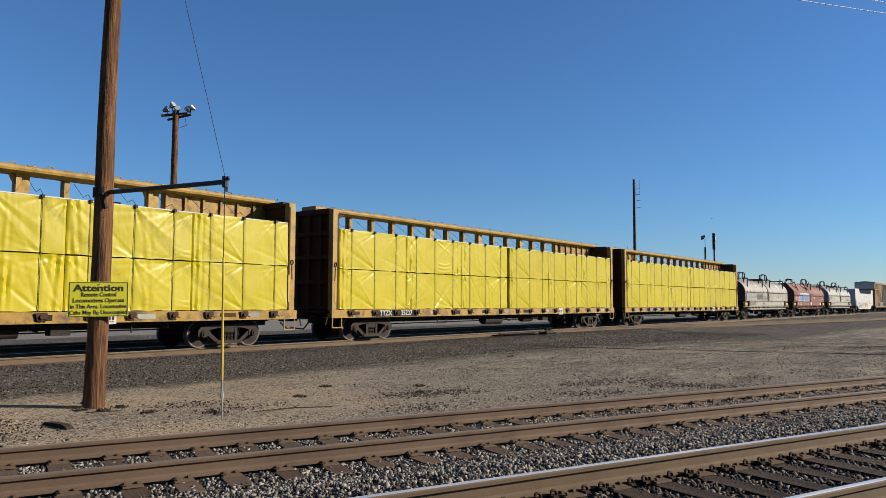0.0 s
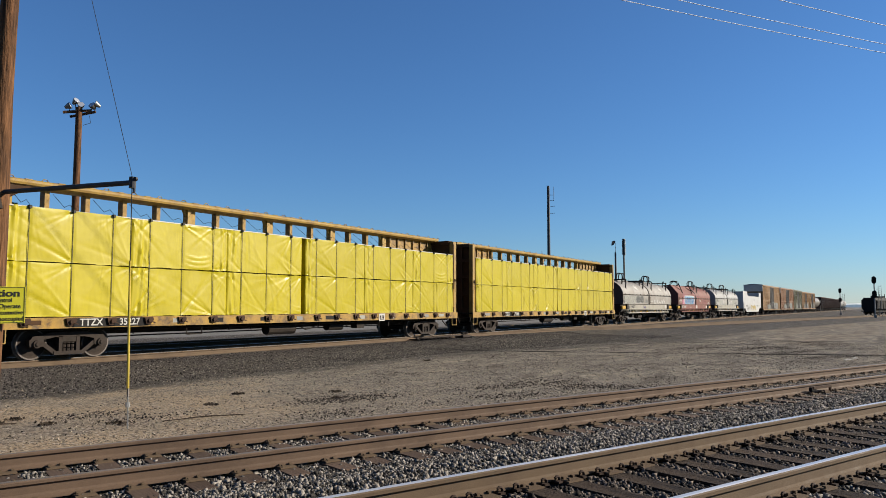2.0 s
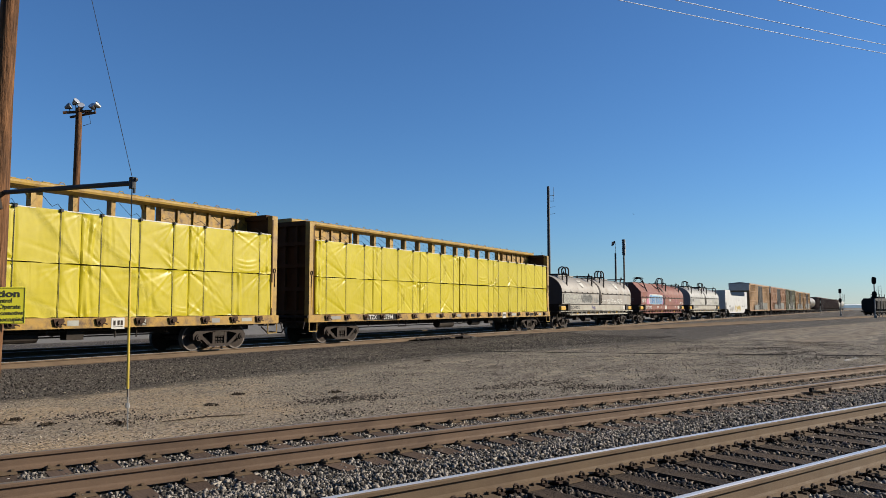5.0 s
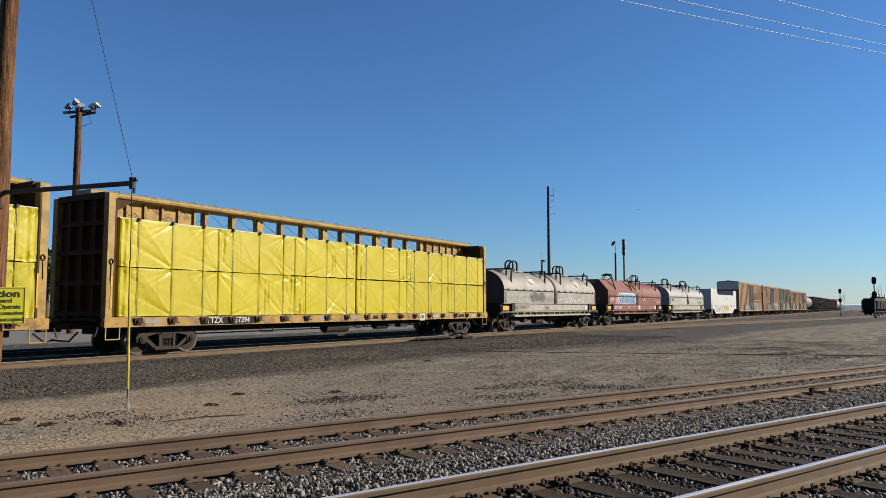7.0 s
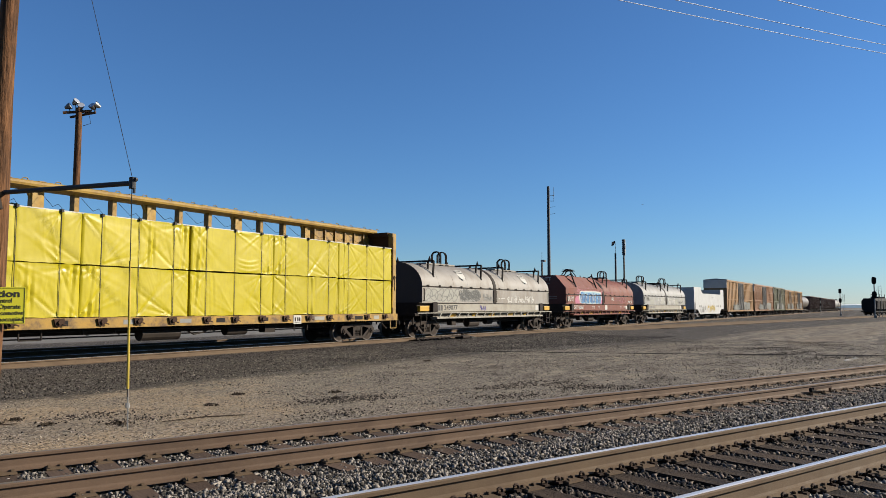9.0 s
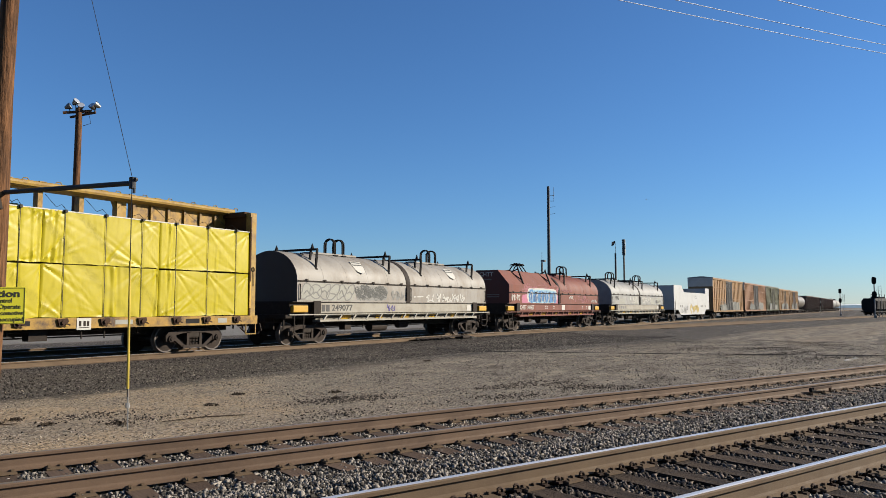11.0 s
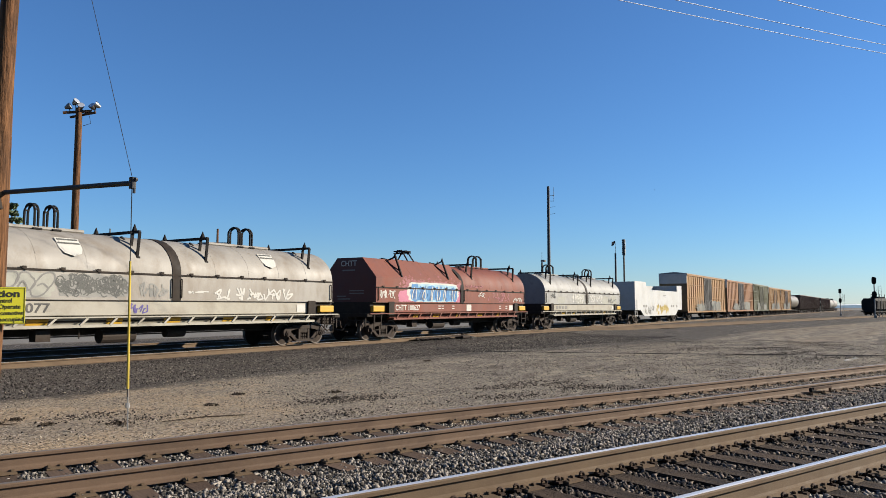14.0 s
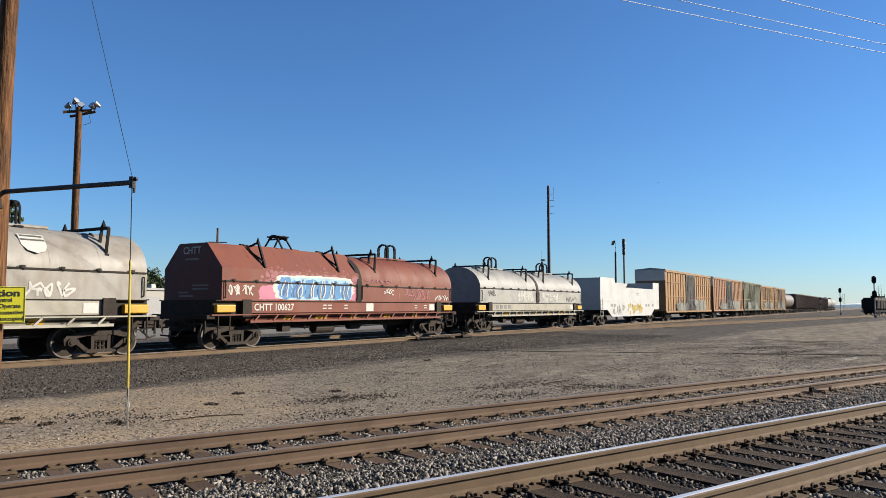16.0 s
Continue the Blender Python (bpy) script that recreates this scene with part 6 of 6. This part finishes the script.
def radio_mast():
    e = empty("radio_mast", "dark steel radio mast with side antennas", "mast", m=pose(73.44, 31.82, -0.3))
    s = Shape()
    s.tube([(0, 0, -0.2), (0, 0, 7), (0, 0, 14.7)], [0.20, 0.17, 0.14], 12)
    part("shaft", s, DARK_POLE, e, smooth=True)
    s = Shape()
    s.tube([(0.33, -0.5, 13.1), (0.33, -0.5, 14.6)], 0.03, 6)
    for z in (13.1, 13.7):
        s.bar((0, 0, z), (0.33, -0.5, z), 0.04)
    part("whip_antenna", s, GALV, e)
    for z in (12.5, 11.75):
        s = Shape()
        s.bar((0, 0, z - 0.1), (0.4, -0.62, z), 0.035)
        part("dipole_antenna", s, GALV, e)


radio_mast()


def yard_posts():
    e = empty("windsock_post", "slim dark post with a small ragged flag", "post", m=pose(97.1, 32.4, -0.3))
    s = Shape()
    s.tube([(0, 0, -0.2), (0, 0, 9)], [0.16, 0.12], 8)
    s.tube([(0, 0, 9), (0, 0, 10.5)], 0.03, 6)
    part("shaft", s, DARK_POLE, e)
    s = Shape()
    s.quad_mesh([(-0.05, 0.0, 10.6), (-0.35, 0.35, 10.45), (-0.42, 0.38, 9.9), (-0.20, 0.15, 10.0), (-0.05, 0.02, 10.3)] +
                [(-0.03, 0.03, 10.6), (-0.33, 0.38, 10.45), (-0.40, 0.41, 9.9), (-0.18, 0.18, 10.0), (-0.03, 0.05, 10.3)],
                [(0, 1, 2, 3, 4), (9, 8, 7, 6, 5), (0, 5, 6, 1), (1, 6, 7, 2), (2, 7, 8, 3), (3, 8, 9, 4), (4, 9, 5, 0)])
    part("flag", s, DARK_POLE, e)
    e = empty("loudspeaker_post", "dark post with a stacked column of loudspeakers", "post", m=pose(97.6, 31.4, -0.3))
    s = Shape()
    s.tube([(0, 0, -0.2), (0, 0, 10.8)], [0.14, 0.11], 8)
    part("shaft", s, DARK_POLE, e)
    for i in range(8):
        s = Shape()
        s.tube([(0, 0, 8.7 + i * 0.27), (0, 0, 8.92 + i * 0.27)], [0.26, 0.22], 10)
        part("horn", s, DARK_POLE, e)
    e = empty("weather_post", "short dark post with a small lamp", "post", m=pose(70.2, 31.2, -0.3))
    s = Shape()
    s.tube([(0, 0, -0.2), (0, 0, 6.3)], 0.10, 8)
    s.tube([(0, 0, 6.3), (0, 0, 7.4)], 0.02, 6)
    part("shaft", s, DARK_POLE, e)
    s = Shape()
    s.box(-0.1, 0.25, -0.35, 0.1, 6.35, 6.55)
    part("lamp_head", s, GALV, e)


yard_posts()


def signal(x, y, scale, label):
    e = empty("railway_signal", label, "railway signal", "signals in the yard", m=Matrix.Translation((x, y, -0.3)) @ Matrix.Scale(scale, 4))
    s = Shape()
    s.tube([(0, 0, -0.1), (0, 0, 6.2)], 0.09, 10)
    part("mast", s, SIGNAL_GREY, e, "pale grey mast")
    s = Shape()
    s.box(-0.22, 0.22, -0.22, 0.22, -0.1, 0.40, 0.03)
    part("base_cabinet", s, GALV, e)
    for z in (6.0, 3.7):
        s = Shape()
        n = 16
        prof = [(0.34 * math.cos(a), z + (0.26 if math.sin(a) > 0 else -0.26) + 0.34 * math.sin(a)) for a in np.linspace(0, 2 * math.pi, n, endpoint=False)]
        s.prism(prof, -0.14, -0.10)
        s.box(-0.12, 0.25, -0.25, 0.25, z - 0.5, z + 0.5)
        h = part("signal_head", s, BLACK, e, "black signal head with round-ended backplate")
        for dz in (-0.3, 0.0, 0.3):
            s = Shape()
            s.tube([(-0.36, 0, z + dz), (-0.14, 0, z + dz)], 0.11, 10, caps=False)
            part("hood", s, BLACK, h)
    s = Shape()
    for yy in (-0.55, -0.95):
        s.bar((0.15, yy, 0.2), (0.15, yy, 5.2), 0.05)
    for i in range(15):
        s.bar((0.15, -0.55, 0.5 + i * 0.32), (0.15, -0.95, 0.5 + i * 0.32), 0.03)
    s.bar((0.15, -0.55, 4.6), (0, 0, 4.2), 0.04)
    part("ladder", s, SIGNAL_GREY, e)


signal(133.2, 3.3, 0.97, "tall two-headed railway signal on a grey mast")
signal(170.2, 10.25, 0.82, "two-headed railway signal with ladder")
signal(216.0, 17.6, 0.62, "distant two-headed railway signal")


def parked_hopper():
    """A black hopper wagon that stands on the far end of the main track."""
    e = empty("parked_hopper_wagon", "black hopper wagon standing on the main track", "freight wagon", m=pose(153.5, 3.3, -0.05, 0, 0, 158.3))
    s = Shape()
    s.prism([(-1.3, 1.1), (-0.8, 0.6), (0.8, 0.6), (1.3, 1.1), (1.3, 2.5), (0.9, 3.0), (-0.9, 3.0), (-1.3, 2.5)], -3.5, 3.5)
    for x in np.linspace(-3.2, 3.2, 7):
        s.box(x - 0.05, x + 0.05, -1.36, 1.36, 1.1, 2.5, 0.02)
    part("hopper_body", s, BLACK, e)
    s = Shape()
    for x in (-1.9, 0.0, 1.9):
        s.tube([(x, 0, 2.9), (x, 0, 3.3)], 0.4, 10)
    s.box(-1.0, 1.0, -0.7, 0.7, 3.05, 3.12)
    for x in (-1, 1):
        s.bar((x, -0.7, 3.1), (x, -0.7, 3.7), 0.06)
        s.bar((x, 0.7, 3.1), (x, 0.7, 3.7), 0.06)
    s.bar((-1, -0.7, 3.7), (1, -0.7, 3.7), 0.06)
    part("roof_hatches", s, BLACK, e)
    s = Shape()
    s.box(-3.9, 3.9, -1.2, 1.2, 0.55, 0.75)
    part("underframe", s, BLACK, e)
    for k in (-2.3, 2.3):
        b = put("bogie", BOGIE["bolster"], e, pose(k, 0, 0))
        for y in (-1, 1):
            put("side_frame", BOGIE["side"], b, pose(0, y * 0.98, 0, 0, 0, 0 if y < 0 else 180))
        for x in (-0.92, 0.92):
            put("wheelset", BOGIE["wheelset"], b, pose(x, 0, R_WHEEL))


parked_hopper()


# ---- wires and hoses ----
def wires():
    for i, (a, b) in enumerate((((22.0, 7.18), (32.25, 0.06)), ((22.98, 5.6), (31.12, 0.04)), ((24.68, 2.84), (28.95, 0.01)))):
        a, b = Vector((*a, 0)), Vector((*b, 0))
        d = (b - a).normalized()
        s = Shape()
        mid = (a + b) / 2
        s.tube([(*(mid + d * k).xy, 11.0 + 0.0009 * k * k - 0.02) for k in range(-30, 41, 2)], 0.012, 5)
        tagged(part("overhead_wire", s, PALE_WIRE), "thin pale overhead power wire", "wire", "overhead wires")


wires()


def hose():
    pts = [(30.2, 19.3), (29.0, 18.6), (27.4, 17.2), (26.2, 15.8), (25.7, 14.6), (25.9, 13.2), (26.9, 11.1), (28.0, 8.4), (29.2, 5.4), (30.2, 2.7), (31.2, 0.2), (32.3, -3.0)]
    s = Shape()
    s.tube([(x, y, float(ground_z(np.float64(x), np.float64(y))) + 0.008) for x, y in pts], 0.012, 6)
    tagged(part("ground_cable", s, CABLE), "black cable lying across the gravel", "cable")


hose()


def point_gear():
    """Slide plates and rods of a turnout beside the near rail."""
    e = empty("turnout_gear", "grimy turnout rods and slide plates beside the rail", "turnout gear", m=pose(30.6, 19.12, -0.17))
    for i in range(9):
        s = Shape()
        s.box(-0.10, 0.10, -0.28, 0.28, 0.0, 0.05, 0.01)
        s.box(-0.06, 0.06, -0.18, -0.08, 0.05, 0.14)
        part("slide_plate", s, GRIME, e, m=pose(-1.6 + i * 0.36, 0.25, 0.02))
    s = Shape()
    s.box(1.8, 2.5, -0.40, 0.10, 0.02, 0.15, 0.03)
    s.tube([(1.9, -0.3, 0.20), (1.9, -0.3, 0.30)], 0.09, 10)
    s.tube([(2.4, -0.2, 0.20), (2.4, -0.2, 0.27)], 0.12, 10)
    part("throw_box", s, FRAME_GREY, e, "dusty steel throw box", bevel=0.01)
    for y in (-0.15, 0.05):
        s = Shape()
        s.tube([(-1.5, y, 0.12), (1.8, y - 0.1, 0.14)], 0.025, 6)
        part("throw_rod", s, FRAME_GREY, e)
    for i in range(4):
        s = Shape()
        s.bar((2.75 + i * 0.13, -0.4, 0.02), (2.75 + i * 0.13, 0.3, 0.05 + 0.02 * i), 0.05)
        part("bolt_bar", s, GALV, e)


point_gear()


# ---- distance ----
def leaf_clumps(r, centre, rx, rz, count, size):
    s = Shape()
    for _ in range(count):
        a, b, q = r.uniform(0, 6.28), r.uniform(-1, 1), r.random() ** 0.4
        p = Vector(centre) + Vector((rx * q * math.cos(a) * math.sqrt(1 - b * b), rx * q * math.sin(a) * math.sqrt(1 - b * b), rz * q * b))
        n = Vector((r.gauss(0, 1), r.gauss(0, 1), r.gauss(0, 1))).normalized()
        u = n.orthogonal().normalized()
        v = n.cross(u)
        k = size * r.uniform(0.5, 1.2)
        s.quad_mesh([p + u * k, p + v * k * 0.7, p - u * k, p - v * k * 0.7, p + n * k * 0.3], [(0, 1, 4), (1, 2, 4), (2, 3, 4), (3, 0, 4)])
    return s


def tree(x, y, height, spread, seed, conifer=False):
    r = random.Random(seed)
    e = empty("tree", "tall dark conifer behind the yard" if conifer else "broad dark green tree behind the yard", "tree", m=pose(x, y, -0.4))
    s = Shape()
    s.tube([(0, 0, 0), (0.1, 0, height * 0.5), (0.05, 0.1, height * 0.93)], [0.35, 0.22, 0.05], 8)
    for i in range(9):
        z = height * (0.3 + 0.065 * i)
        a = i * 2.4
        k = spread * (0.7 if not conifer else 0.9 * (1 - i / 10))
        s.tube([(0, 0, z), (k * 0.5 * math.cos(a), k * 0.5 * math.sin(a), z + height * 0.05), (k * math.cos(a), k * math.sin(a), z + height * 0.08)], [0.12, 0.07, 0.03], 5)
    part("trunk", s, BARK, e)
    crown = Shape()
    if conifer:
        for i in range(14):
            z = height * (0.25 + 0.055 * i)
            for j in range(6):
                a = j * 1.05 + i * 0.5 + r.uniform(-0.2, 0.2)
                k = spread * (1 - i / 15) * r.uniform(0.5, 0.95)
                c = leaf_clumps(r, (k * math.cos(a), k * math.sin(a), z - 0.1 * k), k * 0.45, 0.3, 26, 0.28)
                crown.quad_mesh(c.v, c.f)
    else:
        for i in range(22):
            a, q = r.uniform(0, 6.28), r.random() ** 0.5
            z = height * r.uniform(0.45, 0.95)
            k = spread * q * math.sin(math.pi * min(1, (z / height - 0.3) / 0.75))
            c = leaf_clumps(r, (k * math.cos(a), k * math.sin(a), z), spread * 0.32, spread * 0.26, 90, 0.30)
            crown.quad_mesh(c.v, c.f)
    part("crown", crown, LEAF, e)


for i, (x, y, h, sp) in enumerate(((64, 104, 7.6, 4.2), (70, 101, 8.3, 4.6), (76, 99, 7.4, 4.0), (83, 97, 7.8, 4.4), (58, 108, 7.0, 4.2), (91, 98, 6.8, 4.0), (38.5, 66, 7.2, 3.2), (100, 95, 6.5, 3.8))):
    tree(x, y, h, sp, 40 + i)
tree(48.2, 90.4, 14.4, 4.4, 60, True)


def warehouse():
    e = empty("warehouse", "low pale warehouse with roof vents beyond the yard", "building", m=pose(72, 90, -0.4, 0, 0, 8))
    s = Shape()
    s.box(-30, 40, 0, 14, 0, 4.1)
    part("wall", s, PLASTER, e)
    s = Shape()
    s.box(-30.3, 40.3, -0.3, 14.3, 4.1, 4.4)
    part("roof", s, ROOF_METAL, e)
    for i in range(16):
        s = Shape()
        s.box(-28 + i * 4.2, -27.2 + i * 4.2, 2, 2.8, 4.4, 5.0, 0.1)
        part("roof_vent", s, LETTER, e)
    for i in range(9):
        s = Shape()
        s.box(-27 + i * 7, -24 + i * 7, -0.06, 0.1, 0.2, 3.2)
        part("loading_door", s, ROOF_METAL, e, "grey roller door")


warehouse()


def far_pole():
    e = empty("telegraph_pole", "dark wooden telegraph pole with crossarms beyond the yard", "utility pole", m=pose(65.4, 74.1, -0.4))
    s = Shape()
    s.tube([(0, 0, 0), (0, 0, 11.8)], [0.19, 0.13], 8)
    part("shaft", s, POLE_WOOD, e)
    for z in (10.0, 9.5):
        s = Shape()
        s.bar((-0.8, 0.9, z), (0.8, -0.9, z), 0.12)
        part("crossarm", s, POLE_WOOD, e)
    e = empty("yard_lamp_post", "thin pale lamp post beyond the yard", "lamp post", m=pose(55.1, 81.3, -0.4))
    s = Shape()
    s.tube([(0, 0, 0), (0, 0, 11.3)], [0.14, 0.09], 8)
    part("shaft", s, GALV, e)
    s = Shape()
    s.box(-0.5, 0.5, -0.6, 0.6, 9.2, 9.6, 0.1)
    part("lamp_head", s, GALV, e)


far_pole()


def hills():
    """Low ridge and scrub on the horizon, haze put into its colour."""
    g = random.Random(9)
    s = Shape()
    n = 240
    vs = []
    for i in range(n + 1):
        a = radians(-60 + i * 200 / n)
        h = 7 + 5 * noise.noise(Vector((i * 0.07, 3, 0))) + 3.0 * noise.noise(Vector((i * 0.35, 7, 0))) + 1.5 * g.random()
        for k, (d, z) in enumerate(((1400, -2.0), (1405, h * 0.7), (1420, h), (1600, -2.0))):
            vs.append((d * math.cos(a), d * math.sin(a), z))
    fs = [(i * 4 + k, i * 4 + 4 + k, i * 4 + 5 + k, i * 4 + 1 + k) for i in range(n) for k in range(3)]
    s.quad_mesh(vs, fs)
    # distance haze imitated by a pale base colour and a faint blue-grey glow
    haze = material("haze_glow_scrub", (0.40, 0.41, 0.38), 0.95, vary=0.3, scale=0.02, fine=0.2, bump=0)
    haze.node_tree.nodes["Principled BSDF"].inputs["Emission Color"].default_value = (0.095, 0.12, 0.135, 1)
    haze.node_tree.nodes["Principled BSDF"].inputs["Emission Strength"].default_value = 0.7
    tagged(part("backdrop", s, haze), "low scrub ridge on the horizon with painted, glowing haze", "hills", kind="structure")


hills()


def second_track():
    e = empty("railway_track", "rusty siding behind the train", "railway track", m=pose(0, 25.6, -0.05))
    for side in (-0.75, 0.75):
        part("rail", rail_shape(-60, 300, 0.0), [RUST, RAILTOP_DULL], e, m=pose(0, side, 0))


second_track()


DRY_WEED = material("dry_weed", (0.035, 0.026, 0.018), 0.9, vary=0.4, islands=0.8)


def litter():
    r = random.Random(12)
    for x, y, sx in ((6.45, 11.75, 0.35), (5.85, 11.9, 0.4), (6.1, 11.6, 0.25), (7, 9.9, 0.5), (6.4, 10.8, 0.3), (9.2, 10.5, 0.35), (10.6, 11.3, 0.3), (12, 10, 0.3), (20.2, 13, 0.35), (11.2, 9.3, 0.22)):
        z = float(ground_z(np.float64(x), np.float64(y)))
        s = leaf_clumps(r, (x, y, z + 0.02), sx * 0.45, 0.02, 60, 0.026)
        tagged(part("weed_clump", s, DRY_WEED), "dark dry weeds and debris on the gravel", "weeds", "weed clumps", "stuff")
    for x, y, a, l, w in ((4.95, 10.65, 92, 0.7, 0.05), (6.35, 12.6, 100, 0.35, 0.04)):
        s = Shape()
        z = float(ground_z(np.float64(x), np.float64(y)))
        s.plate([(-l / 2, 0.0), (l / 2, 0.0), (l / 2 - 0.08, 0.045), (-l / 4, 0.06), (-l / 2 + 0.03, 0.03)], -w, w)
        tagged(part("wood_scrap", s, TIE_DARK, m=pose(x, y, z, 0, 0, a)), "splintered dark scrap of sleeper wood on dirt", "wood scrap", "wood scraps")
    for x, y, a, l in ((6.0, 11.4, 150, 0.5), (8.0, 9.25, -22, 1.3)):
        s = Shape()
        z = float(ground_z(np.float64(x), np.float64(y)))
        s.tube([(-l / 2, 0, 0.02), (0, 0.05, 0.03), (l / 2, 0.0, 0.015)], [0.006, 0.011, 0.006], 6)
        tagged(part("stick", s, TIE_DARK, m=pose(x, y, z, 0, 0, a)), "dark dead stick lying on the dirt", "stick", "sticks")


litter()


def pale_scraps():
    for x, y, a, l in ((27.6, 1.50, -30, 0.42), (28.5, 1.35, -35, 0.25)):
        z = float(ground_z(np.float64(x), np.float64(y)))
        s = Shape()
        s.plate([(-l / 2, 0.0), (l / 2, 0.0), (l / 2 - 0.05, 0.03), (0.0, 0.05), (-l / 2 + 0.04, 0.025)], -0.035, 0.035)
        tagged(part("board_scrap", s, LETTER, m=pose(x, y, z - 0.005, 0, 0, a)), "pale broken board lying on the gravel", "wood scrap", "board scraps")


pale_scraps()


def rail_device():
    """Small clamp on the web of the rusty track's near rail."""
    e = empty("rail_clamp", "dark steel clamp bolted to the rail web", "rail clamp", m=pose(17.07, 1.60, -0.235, 0, 0, -21.7))
    s = Shape()
    s.box(-0.14, 0.03, -0.07, 0.0, -0.07, 0.02, 0.02)
    part("clamp_body", s, BLACK, e)
    s = Shape()
    s.bar((-0.1, -0.06, 0.0), (0.62, -0.06, 0.0), 0.045)
    s.bar((0.62, -0.06, 0.015), (0.62, -0.06, -0.09), 0.045)
    part("clamp_rod", s, WINCH_RUST, e)


rail_device()


def aircraft():
    """A small dark aircraft far off in the sky."""
    e = empty("aircraft", "tiny dark aircraft far away in the clear sky", "aircraft", m=pose(1471.3, 475.7, 165.6))
    s = Shape()
    s.tube([(-2.2, 0, 0), (-1.6, 0, 0.1), (1.4, 0, 0.15), (2.6, 0, 0.35)], [0.1, 0.45, 0.4, 0.08], 8)
    part("fuselage", s, DARK_POLE, e)
    for k in (-1, 1):
        s = Shape()
        s.quad_mesh([(-0.6, 0, 0.1), (0.6, 0, 0.1), (0.7, k * 3.0, 0.3), (0.2, k * 3.0, 0.3), (-0.6, 0, 0.2), (0.6, 0, 0.2), (0.7, k * 3.0, 0.36), (0.2, k * 3.0, 0.36)],
                    [(0, 1, 2, 3), (7, 6, 5, 4), (0, 4, 5, 1), (1, 5, 6, 2), (2, 6, 7, 3), (3, 7, 4, 0)])
        part("wing", s, DARK_POLE, e)
    s = Shape()
    s.plate([(1.9, 0.2), (2.6, 0.3), (2.7, 1.2), (2.3, 1.2)], -0.05, 0.05)
    part("tail_fin", s, DARK_POLE, e)
    return e


plane = aircraft()
for ob in bpy.data.objects:
    if ob.name.split(".")[0] in ("graffiti", "graffiti_tag", "graffiti_streaks", "graffiti_letters", "graffiti_shade", "graffiti_shine", "graffiti_dark", "graffiti_lines", "chalk_tag", "violet_tag"):
        tagged(ob, kind="stuff")


# ---- movement ----
def motions():
    """The train rolls past at one speed; every wheelset turns with it."""
    for thing, place in WAGONS:
        walk(thing, [(t, pose(place - SPEED * t, YC, 0)) for t in (0.0, 4.0, 8.0, 12.0, 16.0)])
    walk(plane, [(0.0, pose(1460.1, 473.2, 166.0)), (3.5, pose(1468.0, 458.0, 181.9)), (7.0, pose(1475.9, 442.7, 197.9)), (9.0, pose(1479.1, 436.0, 208.1)),
                 (12.5, pose(1486.6, 421.1, 226.4)), (14.5, pose(1491.0, 411.7, 241.2)), (16.0, pose(1493.3, 406.4, 251.4))])
    turn = math.degrees(SPEED / R_WHEEL)
    times = [k * 4 / 30 for k in range(121)]
    for w, x in WHEELSETS:
        walk(w, [(t, pose(x, 0, R_WHEEL, 0, -turn * t, 0)) for t in times])


motions()
